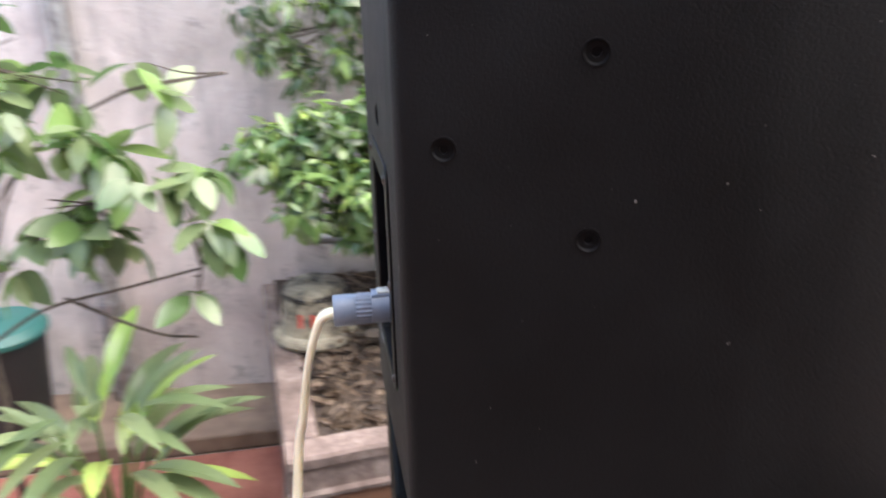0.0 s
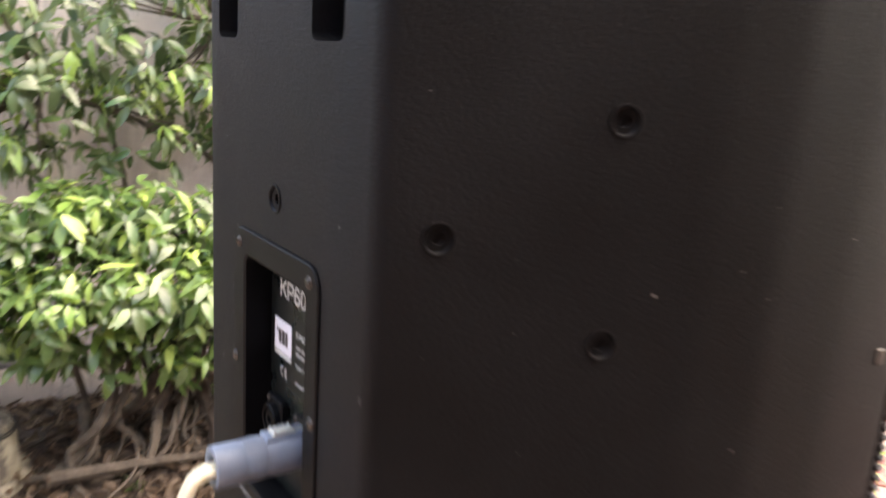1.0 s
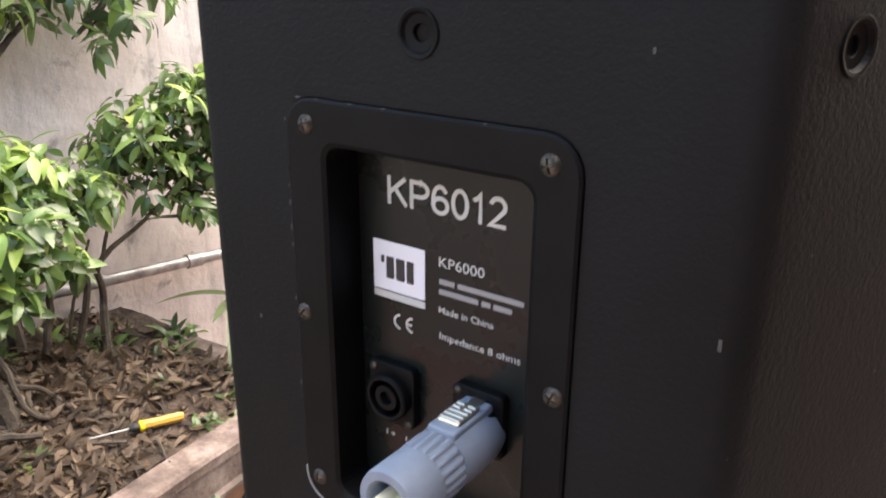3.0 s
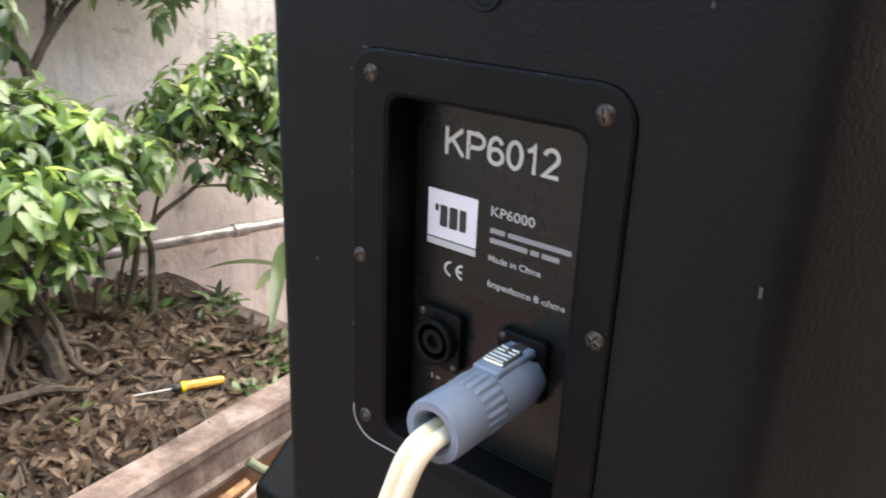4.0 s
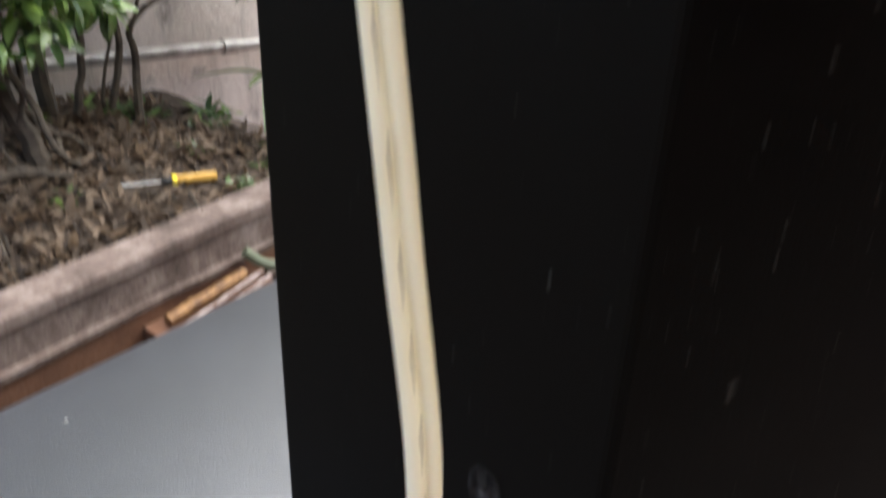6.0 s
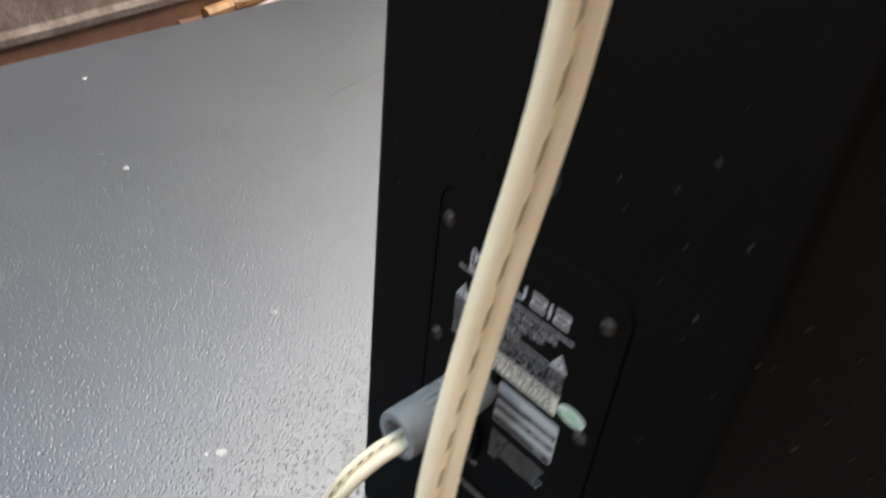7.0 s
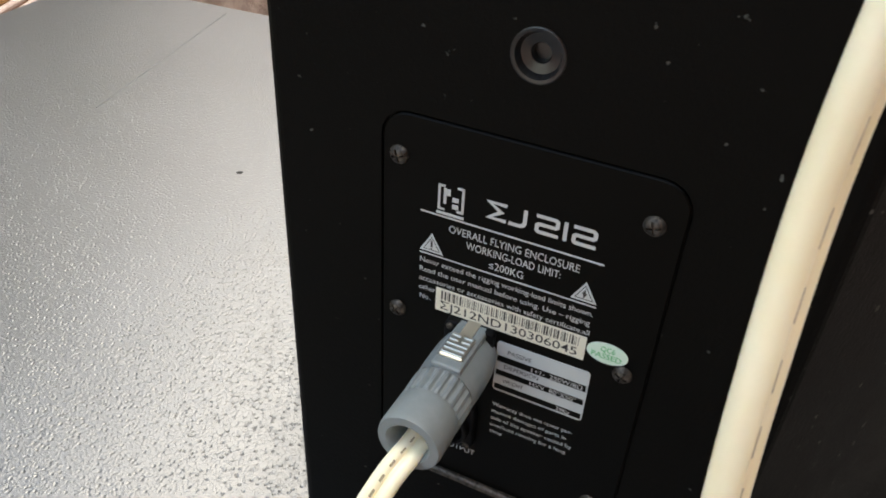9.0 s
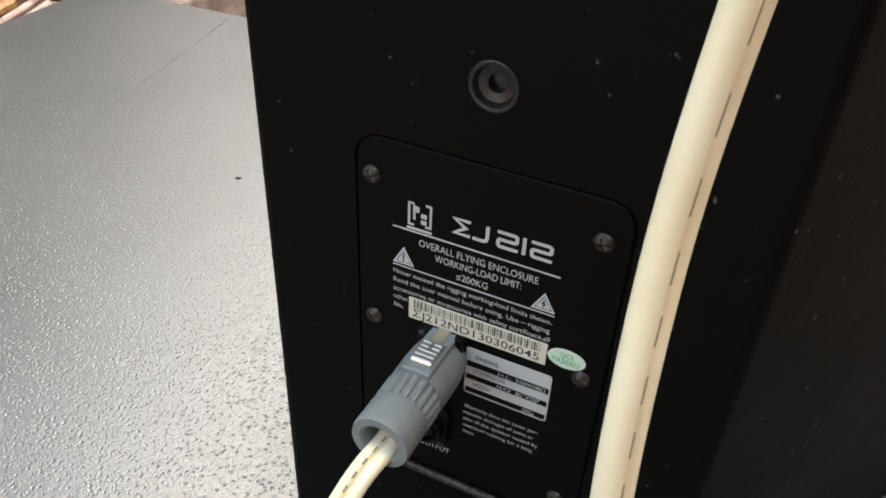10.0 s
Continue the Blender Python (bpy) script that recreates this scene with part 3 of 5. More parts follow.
def build_upper_speaker():
    Z0, ZT = 1.17, 1.80                      # base and top in the stack's heights
    top = empty("loudspeaker", pose(0, 0, 1.42), label="black textured trapezoid loudspeaker standing on another loudspeaker", category="loudspeaker")
    H = ZT - Z0

    def lz(z):
        return z - Z0
    half = [(0.129, 0), (0.193, 0.183), (0.2055, 0.235), (0.213, 0.30), (0.2165, 0.385)]
    poly = half + [(-x, y) for x, y in half[::-1]]
    body = prism(poly, 0, H, 0.009, 4)
    cut = [box(-0.052, 0.056, -0.01, 0.03, lz(1.262), lz(1.4465))]
    bev = [prism(rounded(-0.0709, 0.0704, lz(1.2586), lz(1.4614), 0.0154), -0.003, 0.01)]
    bev[0].transform(Matrix(((1, 0, 0, 0), (0, 0, -1, 0), (0, 1, 0, 0), (0, 0, 0, 1))))
    cut = [bev[0], cut[0]]
    for x0, x1 in ((-0.106, -0.068), (0.049, 0.089)):
        c = prism(rounded(x0, x1, lz(1.589), lz(1.70), 0.006), -0.09, 0.01)
        c.transform(Matrix(((1, 0, 0, 0), (0, 0, -1, 0), (0, 1, 0, 0), (0, 0, 0, 1))))
        cut.append(c)
    side = math.degrees(math.atan2(0.14, 0.049))
    holes = [pose(0, -0.0005, lz(1.49))]
    for y, z in ((0.032, 1.492), (0.126, 1.430), (0.126, 1.557)):
        holes.append(pose(0.129 + y * 0.35 + 0.0004, y, lz(z), 0, 0, side))
    cut += [bore(m, 0.009, 0.006) for m in holes]
    part("cabinet", carved(body, cut), M_cab, top, smooth=True)
    # input dish
    o = rounded(-0.0705, 0.070, lz(1.259), lz(1.461), 0.015)
    o2 = rounded(-0.0693, 0.0688, lz(1.2602), lz(1.4598), 0.0138)
    i1 = rounded(-0.0505, 0.0535, lz(1.268), lz(1.444), 0.008)
    i2 = rounded(-0.0485, 0.0515, lz(1.27), lz(1.442), 0.007)
    bm = loops(bmesh.new(), [[(x, 0.001, z) for x, z in o], [(x, -0.0012, z) for x, z in o], [(x, -0.002, z) for x, z in o2],
                             [(x, -0.002, z) for x, z in i1], [(x, -0.0008, z) for x, z in i2], [(x, 0.019, z) for x, z in i2]])
    dish = part("input_dish", bm, M_plate, top, "recessed black plastic connection dish")
    panel = part("label_panel", slab(-0.0475, 0.0505, lz(1.271), lz(1.441), 0.006, 0.0186, 0.018), M_sticker, top, "glossy black printed connection label")
    screws(top, [(-0.058, lz(1.45)), (0.058, lz(1.45)), (-0.065, lz(1.362)), (0.064, lz(1.362)), (-0.061, lz(1.273)), (0.061, lz(1.273))])
    yk = 0.0177
    drawn_text("lettering", "KP6012", PLAIN, M_ink2, panel, -0.031, lz(1.4155), 0.06, 0.0128, yk, 0.15)
    logo = part("logo_square", slab(-0.0395, -0.0105, lz(1.3745), lz(1.398), 0.0005, 0.0179, 0.0176, 0.0001), M_white, panel, "white square maker's mark")
    part("logo_bar", slab(-0.0395, -0.0105, lz(1.3705), lz(1.3738), 0.0003, 0.0179, 0.0176, 0.0001), M_ink2, panel)
    for k, (a, c) in enumerate(((-0.032, -0.0275), (-0.0265, -0.0215), (-0.0205, -0.0165))):
        part("logo_stroke", slab(a, c, lz(1.3805), lz(1.391), 0.0008, 0.01755, 0.0174, 0.0001), M_dark, logo)
    part("logo_stroke", slab(-0.035, -0.033, lz(1.3875), lz(1.391), 0.0004, 0.01755, 0.0174, 0.0001), M_dark, logo)
    drawn_text("lettering", "CE", PLAIN, M_ink, panel, -0.0285, lz(1.3565), 0.0115, 0.0078, yk, 0.15)
    lettering("lettering", "KP6000", M_ink2, panel, -0.003, lz(1.3925), 0.023, 0.0046, yk, 0.004)
    for z, words in ((1.3845, ((-0.003, 0.005), (0.0066, 0.039))), (1.3798, ((-0.003, 0.0172), (0.0188, 0.0232), (0.0246, 0.0335)))):
        for x0, x1 in words:
            part("text_bar", slab(x0, x1, lz(z), lz(z + 0.0024), 0.0003, 0.0179, 0.0177, 0.0001), M_ink3, panel)
    lettering("lettering", "Made in China", M_ink2, panel, -0.003, lz(1.371), 0.028, 0.0032, yk, 0.004)
    lettering("lettering", "Impedance 8 ohms", M_ink2, panel, -0.0025, lz(1.3585), 0.041, 0.0034, yk, 0.004)
    speakon_socket(panel, -0.0265, lz(1.3245), yk)
    speakon_socket(panel, 0.021, lz(1.3275), yk)
    lettering("lettering", "1+  1-", M_ink2, panel, -0.034, lz(1.298), 0.016, 0.003, yk)
    # nicks and rubbed edges round the dish
    rng = random.Random(17)
    nicks = [(-0.0707, 1.268 + 0.19 * rng.random(), 0) for k in range(7)] + [(-0.066 + 0.13 * rng.random(), 1.4608, 1) for k in range(5)]
    for x, z, flat in nicks:
        bm = bmesh.new()
        bmesh.ops.create_icosphere(bm, subdivisions=1, radius=1)
        a, c = rng.uniform(0.0003, 0.0006), rng.uniform(0.0006, 0.0022)
        for v in bm.verts:
            v.co = Vector((x + v.co.x * (c if flat else a) * rng.uniform(0.7, 1.2), -0.0016 + v.co.y * 0.0003, lz(z) + v.co.z * (a if flat else c) * rng.uniform(0.7, 1.2)))
        part("nick", bm, M_scuff, dish)
    corner_pts = [(-0.0703, lz(1.276))] + [(-0.0555 + 0.0148 * math.cos(radians(q)), lz(1.274) + 0.0148 * math.sin(radians(q))) for q in range(190, 271, 10)] + [(-0.03, lz(1.2592))]
    part("rubbed_edge", sweep([Vector((x, -0.0017, z)) for x, z in corner_pts], circle(0.00045, 5)), M_chip, dish, "pale rubbed edge")
    for x, z, w, h in ((0.121, 1.40, 0.0006, 0.002), (-0.098, 1.35, 0.0006, 0.001), (0.112, 1.30, 0.0005, 0.0009), (-0.09, 1.52, 0.0009, 0.0005), (0.09, 1.49, 0.0005, 0.001)):
        part("scuff", slab(x - w, x + w, lz(z) - h, lz(z) + h, w * 0.5, 0.0002, -0.0002, 0.0001), M_scuff, top)
    # flying points
    fp = part("flying_point", flying_point(0.0095, 0.0035), M_plate, top, "black countersunk flying point")
    fp.matrix_basis = holes[0]
    for m in holes[1:]:
        again(fp, m)
    # grille with its folded, perforated edge
    bm = prism([(-0.214, 0.386), (0.214, 0.386), (0.214, 0.398), (0.15, 0.416), (-0.15, 0.416), (-0.214, 0.398)], 0.01, H - 0.01, 0.003, 2)
    grille = part("grille", bm, M_grille, top, "black perforated steel front grille")
    tooth = None
    for s in (-1, 1):
        for k in range(72):
            m = pose(s * 0.2152, 0.3925, 0.02 + k * 0.0082)
            if tooth is None:
                tooth = part("grille_tooth", box(-0.0014, 0.0014, -0.004, 0.004, -0.0022, 0.0022, 0.0008, 1), M_bolt, grille)
                tooth.matrix_basis = m
            else:
                again(tooth, m)
    for z, y in ((1.40, 0.36), (1.58, 0.36)):
        part("grille_clip", box(0.2135, 0.2165, y - 0.005, y + 0.004, lz(z) - 0.006, lz(z) + 0.006, 0.001, 1), M_screw, top)
    for x in (-0.15, 0.15):
        for y in (0.05, 0.33):
            part("rubber_foot", lathe([(0, 0.0), (0.014, 0.0), (0.016, 0.003), (0.016, 0.006), (0, 0.006)], 16, m=pose(x * (0.7 if y < 0.1 else 1), y, -0.006)), M_rubber, top)
    corner = part("corner_bracket", box(0.165, 0.222, 0.33, 0.40, -0.004, 0.006, 0.002, 1), M_screw, top, "scuffed steel corner plate")
    return top


E_POSE = Matrix.Translation((-0.05, 0.0, -0.20)) @ pose(0, 0, 0, 0, 0, -3.5)


def build_lower_speaker():
    Z0, ZT = 0.62, 1.614
    top = empty("loudspeaker", E_POSE @ pose(0, 0, Z0), label="tall matt black loudspeaker standing on the subwoofer", category="loudspeaker")

    def lz(z):
        return z - Z0
    H = ZT - Z0
    poly = [(-0.125, 0), (0.128, 0), (0.30, 0.29), (0.30, 0.44), (-0.30, 0.44), (-0.30, 0.29)]
    body = prism(poly, 0, H, 0.004, 3)
    c = prism(rounded(-0.0675, 0.0715, lz(0.748), lz(0.972), 0.014), -0.0018, 0.01)
    c.transform(Matrix(((1, 0, 0, 0), (0, 0, -1, 0), (0, 1, 0, 0), (0, 0, 0, 1))))
    s = math.degrees(math.atan2(0.29, 0.172))
    holes = [pose(0.001, -0.0005, lz(1.009)), pose(0.058, -0.0005, lz(1.292)), pose(0.128 + 0.03 * 0.593 + 0.0005, 0.03, lz(1.262), 0, 0, s)]
    part("cabinet", carved(body, [c] + [bore(m, 0.0105, 0.01) for m in holes]), M_cab2, top)
    plate = part("connection_plate", slab(-0.0665, 0.0705, lz(0.749), lz(0.971), 0.013, 0.002, -0.0004, 0.0008), M_plate2, top, "black connection plate with white print")
    y = -0.0006
    screws(top, [(-0.058, lz(0.95)), (0.058, lz(0.95)), (-0.0575, lz(0.861)), (0.0595, lz(0.868)), (-0.056, lz(0.772)), (0.058, lz(0.774))], 0.0048, -0.0008, "dull grey cross-head screw")
    fp = part("flying_point", flying_point(0.0115, 0.008), M_bolt, top, "black countersunk hex bolt")
    fp.matrix_basis = holes[0]
    for m in holes[1:]:
        again(fp, m)
    # print
    L = lettering
    for pts in (((-0.038, 0.941, -0.0368, 0.9275), (-0.038, 0.941, -0.0345, 0.9398), (-0.038, 0.9287, -0.0345, 0.9275)), ((-0.0262, 0.9415, -0.025, 0.928), (-0.0285, 0.9415, -0.025, 0.9403), (-0.0285, 0.9292, -0.025, 0.928))):
        for x0, z1, x1, z0 in pts:
            part("logo_stroke", slab(x0, x1, lz(z0), lz(z1), 0.0002, -0.0003, y, 0.0001), M_ink, plate)
    for x0, x1, z0, z1 in ((-0.0352, -0.0338, 0.9312, 0.9395), (-0.0338, -0.0318, 0.9358, 0.9392), (-0.0308, -0.0278, 0.9332, 0.9356), (-0.0308, -0.0278, 0.9296, 0.932)):
        part("logo_stroke", slab(x0, x1, lz(z0), lz(z1), 0.0002, -0.0003, y, 0.0001), M_ink, plate)
    part("logo_bar", slab(-0.0385, -0.0248, lz(0.9252), lz(0.9266), 0.0002, -0.0003, y, 0.0001), M_ink2, plate)
    drawn_text("lettering", "\u03a3J 212", SQUARE, M_ink, plate, -0.0135, lz(0.9305), 0.0505, 0.0095, y, 0.19)
    part("rule", slab(-0.0465, 0.0415, lz(0.9237), lz(0.9245), 0.0002, -0.0003, y, 0.0001), M_ink, plate)
    part("rule", slab(-0.0462, 0.0415, lz(0.9003), lz(0.9010), 0.0002, -0.0003, y, 0.0001), M_ink, plate)
    L("lettering", "OVERALL FLYING ENCLOSURE", M_ink, plate, -0.0315, lz(0.9165), 0.063, 0.0042, y)
    L("lettering", "WORKING-LOAD LIMIT:", M_ink, plate, -0.0225, lz(0.9102), 0.046, 0.0042, y)
    L("lettering", "\u2264200KG", M_ink, plate, -0.0105, lz(0.9035), 0.017, 0.0042, y)
    for k, text in enumerate(("Never exceed the rigging working-load limits shown.", "Read the user manual before using. Use \u2013 rigging",
                              "accessories or accessories with safety certificate,all", "other hardware is not the responsibility of \u2013.")):
        L("lettering", text, M_ink, plate, -0.0458, lz(0.8952 - 0.0056 * k), (0.0868, 0.0862, 0.0868, 0.073)[k], 0.0030, y)
    L("lettering", "No.", M_ink, plate, -0.0452, lz(0.8728), 0.0055, 0.003, y)
    for x, z in ((-0.0400, 0.9022), (0.0355, 0.9022)):
        bm = bmesh.new()
        for sc, yy in ((1.0, y),):
            h = 0.0108
            outer = [(x - 0.0062, z), (x + 0.0062, z), (x, z + h)]
            cx, cz = x, z + h / 3
            inner = [(cx + (a - cx) * 0.72, cz + (b - cz) * 0.72) for a, b in outer]
            vo = [bm.verts.new((a, yy, lz(b))) for a, b in outer]
            vi = [bm.verts.new((a, yy, lz(b))) for a, b in inner]
            for i in range(3):
                bm.faces.new((vo[i], vo[(i + 1) % 3], vi[(i + 1) % 3], vi[i]))
            vc = [bm.verts.new((cx + (a - cx) * 0.62, yy, lz(cz + (b - cz) * 0.62))) for a, b in outer]
            bm.faces.new(vc)
        tri = part("warning_triangle", bm, M_ink2, plate)
        if x < 0:
            part("warning_mark", slab(x - 0.0005, x + 0.0005, lz(z + 0.0028), lz(z + 0.0068), 0.0002, y, y - 0.0002, 0.0001), M_dark, tri)
            part("warning_mark", slab(x - 0.0005, x + 0.0005, lz(z + 0.0016), lz(z + 0.0023), 0.0002, y, y - 0.0002, 0.0001), M_dark, tri)
        else:
            bolt = bmesh.new()
            for pts in (((0.0004, 0.0070), (-0.0013, 0.0040), (0.0006, 0.0040)), ((-0.0006, 0.0046), (0.0013, 0.0046), (-0.0003, 0.0014))):
                bolt.faces.new([bolt.verts.new((x + a, y - 0.0002, lz(z + b))) for a, b in pts])
            part("warning_mark", bolt, M_dark, tri)
    # serial label
    lab = part("serial_label", slab(-0.0365, 0.0405, lz(0.8685), lz(0.8825), 0.0003, -0.0003, -0.0007, 0.0001), M_paper, plate, "cream paper bar-code label")
    rng = random.Random(11)
    x = -0.0335
    k = 0
    while x < 0.0375:
        w = rng.choice((0.0003, 0.0003, 0.0006, 0.0009))
        part("code_bar", slab(x, x + w, lz(0.876), lz(0.8815), 0.0001, -0.0006, -0.0008, 0.00003), M_dark, lab)
        x += w + rng.choice((0.0004, 0.0006, 0.0009))
    L("lettering", "\u03a3J212ND130306045", M_dark, lab, -0.034, lz(0.8702), 0.071, 0.0048, -0.0008, 0.004)
    bm = lathe([(0, 0.0008), (1, 0.0007), (1, 0.0003), (0, 0.0003)], 32)
    bm.transform(pose(0.0508, 0, lz(0.8772)) @ FACE @ Matrix.Diagonal((0.0098, 0.006, 1, 1)))
    seal = part("seal_sticker", bm, M_pale, plate, "oval pale green inspection sticker")
    L("lettering", "QC6", M_green, seal, 0.0475, lz(0.8782), 0.0068, 0.003, -0.0010, 0.01)
    L("lettering", "PASSED", M_green, seal, 0.0436, lz(0.8742), 0.0143, 0.003, -0.0010, 0.01)
    # ratings table
    tab = part("ratings_table", slab(-0.002, 0.0455, lz(0.8295), lz(0.8625), 0.002, -0.0003, -0.0007, 0.0001), M_ink2, plate, "pale grey ratings table")
    for z0, z1 in ((0.8495, 0.8535), (0.8405, 0.844), (0.8307, 0.8343)):
        part("dark_band", slab(-0.0012, 0.0447, lz(z0), lz(z1), 0.0003, -0.0006, -0.0009, 0.0001), M_plate2, tab)
    for text, xx, zz, w, mt in (("PASSIVE", 0.004, 0.8558, 0.0125, M_dark), ("DISPERSION", 0.003, 0.846, 0.018, M_dark), ("WEIGHT", 0.003, 0.8362, 0.011, M_dark),
                                ("1+1-  250W/8\u03a9", 0.017, 0.8502, 0.026, M_ink), ("HXV  80\u00b0X50\u00b0", 0.017, 0.8410, 0.024, M_ink), ("29Kg", 0.032, 0.8312, 0.007, M_ink)):
        L("lettering", text, mt, tab, xx, lz(zz), w, 0.0027, -0.0010, 0.004)
    for k, text in enumerate(("Warranty does not cover per-", "manent damages of parts in", "side of the speaker caused by", "overload running for a long", "time")):
        L("lettering", text, M_ink2, plate, -0.001, lz(0.8178 - 0.0051 * k), (0.0435, 0.041, 0.0445, 0.042, 0.007)[k], 0.0026, y)
    speakon_socket(plate, -0.022, lz(0.7975), -0.0003)
    speakon_socket(plate, -0.016, lz(0.853), -0.0003)
    L("lettering", "OUTPUT", M_ink2, plate, -0.028, lz(0.7735), 0.02, 0.004, y)
    # worn lower lip of the plate
    part("plate_lip", box(-0.06, 0.062, -0.0035, 0.0, lz(0.7485), lz(0.7535), 0.001, 1), M_screw, top, "scratched metal lower lip")
    return top


def build_subwoofer():
    top = empty("subwoofer", E_POSE @ pose(0, 0, 0.20), label="large dark grey textured subwoofer cabinet lying on the paving", category="subwoofer")
    H = 0.42
    back = E_POSE.inverted()
    poly = [tuple((back @ Vector((x, y, 0)))[:2]) for x, y in ((-1.17, -0.80), (0.60, -0.80), (0.60, 0.897), (-1.17, 0.897))]
    part("cabinet", prism(poly, 0.02, H, 0.007, 3), M_sub, top)
    part("seam", box(-0.0006, 0.0006, -0.2, 0.2, -0.001, 0.0007, m=pose(-0.80, 0.622, H + 0.0002, 0, 0, 12.5)), M_sub, top, "thin raised scratch in the coating")
    rng = random.Random(3)
    for x, y, s in ((-0.73, 0.071, 0.006), (-0.368, 0.068, 0.005), (-0.238, -0.072, 0.0055), (-0.244, -0.084, 0.003), (-0.482, 0.384, 0.005), (-1.012, 0.137, 0.005)):
        bm = bmesh.new()
        bmesh.ops.create_icosphere(bm, subdivisions=1, radius=1)
        for v in bm.verts:
            v.co = Vector((x + v.co.x * s * (0.7 + 0.5 * rng.random()), y + v.co.y * s * (0.5 + 0.6 * rng.random()), H + 0.0002 + v.co.z * 0.0006))
        part("paint_chip", bm, M_plate if y > 0.3 else M_dull if 0.06 < y < 0.08 else M_chip, top)
    for x in (-0.95, 0.5):
        for yy in (-0.65, 0.75):
            part("foot", lathe([(0, 0), (0.03, 0), (0.03, 0.021), (0, 0.021)], 16, m=pose(x, yy, 0)), M_rubber, top)
    return top


build_subwoofer()
build_lower_speaker()
build_upper_speaker()

# ---- plugs and cables ----
speakon_plug("speaker_plug", pose(0.022, 0.018, 1.574) @ Matrix.Scale(0.94, 4) @ Matrix.Scale(0.97, 4, (0, 1, 0)), M_conn, "blue-grey locking speaker plug in the upper loudspeaker")
speakon_plug("speaker_plug", E_POSE @ pose(-0.0145, 0.0, 0.852) @ Matrix.Scale(1.05, 4) @ Matrix.Scale(0.915, 4, (0, 1, 0)), M_conn2, "grey ribbed speaker plug in the lower loudspeaker")


def twin_section(r, gap):
    out = []
    for i in range(17):
        a = radians(24 + 312 * i / 16)
        out.append((-gap + r * math.cos(a), r * math.sin(a)))
    for i in range(17):
        a = radians(-156 + 312 * i / 16)
        out.append((gap + r * math.cos(a), r * math.sin(a)))
    return out


def cable_turn(q):
    """The long axis of the hanging cable's section: it twists as the cable falls."""
    k = min(1.0, max(0.0, (1.5 - q.z) / 0.3))
    return (1.0 - 0.64 * k, 0.93 * k, 0.0)


def build_cable(name, pts, side, label, printed_from=45):
    path = smooth_path(pts, 14)
    top = empty(name, Matrix.Identity(4), label=label, category="cable")
    part("sheath", sweep(path, twin_section(0.0034, 0.0033), side), M_cable, top, smooth=True)
    # printed dashes along the groove between the two cores
    i = printed_from
    while i + 4 < len(path):
        a, b = path[i], path[i + 2]
        d = (b - a).normalized()
        u = Vector(side(a) if callable(side) else side)
        uu = (u - d * u.dot(d)).normalized()
        w = d.cross(uu)
        if w.dot(Vector((0.5, -1.0, 0.4))) < 0:
            w = -w
        lift = w * 0.00315 - uu * 0.0018
        bm = bmesh.new()
        bm.faces.new([bm.verts.new(q + lift) for q in (a - uu * 0.0006, b - uu * 0.0006, b + uu * 0.0006, a + uu * 0.0006)])
        part("printed_dash", bm, M_print, top)
        i += 4
    return top


CABLE_TOP = [(0.022, -0.030, 1.572), (0.022, -0.056, 1.571), (0.019, -0.066, 1.553), (0.014, -0.076, 1.515), (0.009, -0.084, 1.465), (0.0064, -0.0923, 1.42), (0.0344, -0.1056, 1.30), (0.0600, -0.1200, 1.20), (0.0630, -0.1400, 1.10), (0.0525, -0.1515, 1.00), (0.0450, -0.1490, 0.93), (0.0405, -0.1555, 0.87), (0.0409, -0.1655, 0.82), (0.0437, -0.1738, 0.77), (0.0463, -0.1823, 0.72), (0.0496, -0.1922, 0.66), (0.0545, -0.2053, 0.58), (0.0595, -0.2184, 0.50), (0.067, -0.235, 0.45), (0.090, -0.290, 0.4258), (0.180, -0.390, 0.4252), (0.300, -0.430, 0.4252)]
build_cable("speaker_cable", CABLE_TOP, cable_turn, "cream flat twin speaker cable hanging from the upper plug")
E_CAB = [(-0.0135, -0.045, 0.852), (-0.0133, -0.0604, 0.8470), (-0.0177, -0.0822, 0.8405), (-0.0240, -0.1010, 0.8215), (-0.0380, -0.1065, 0.7765), (-0.0521, -0.1072, 0.7302), (-0.0656, -0.111, 0.6811), (-0.08, -0.125, 0.645), (-0.1, -0.16, 0.6265), (-0.12, -0.25, 0.6262), (-0.1, -0.45, 0.6262)]
build_cable("speaker_cable", [tuple(E_POSE @ Vector(p)) for p in E_CAB], (0.98, 0.0, -0.2), "cream flat twin speaker cable leaving the lower plug", 16)


# ---- planting and clutter ----
def leaf_bm(length, width, fold=0.25, curl=0.35, n=5):
    """A pointed leaf along +x, folded on its midrib and curled down."""
    bm = bmesh.new()
    rows = []
    for i in range(n + 1):
        t = i / n
        w = width * 0.5 * (math.sin(math.pi * min(1, t * 0.94 + 0.04)) ** 0.8) * (1.0 - 0.25 * t)
        if i == n:
            w = 0.0
        x = length * (t - 0.08 * curl * t * t)
        z = -length * curl * t * t
        if i in (0, n):
            rows.append([bm.verts.new((x, 0, z))])
        else:
            rows.append([bm.verts.new((x, -w, z + w * fold)), bm.verts.new((x, 0, z)), bm.verts.new((x, w, z + w * fold))])
    for a, c in zip(rows, rows[1:]):
        if len(a) == 1:
            bm.faces.new((a[0], c[1], c[0]))
            bm.faces.new((a[0], c[2], c[1]))
        elif len(c) == 1:
            bm.faces.new((a[0], a[1], c[0]))
            bm.faces.new((a[1], a[2], c[0]))
        else:
            bm.faces.new((a[0], a[1], c[1], c[0]))
            bm.faces.new((a[1], a[2], c[2], c[1]))
    return bm


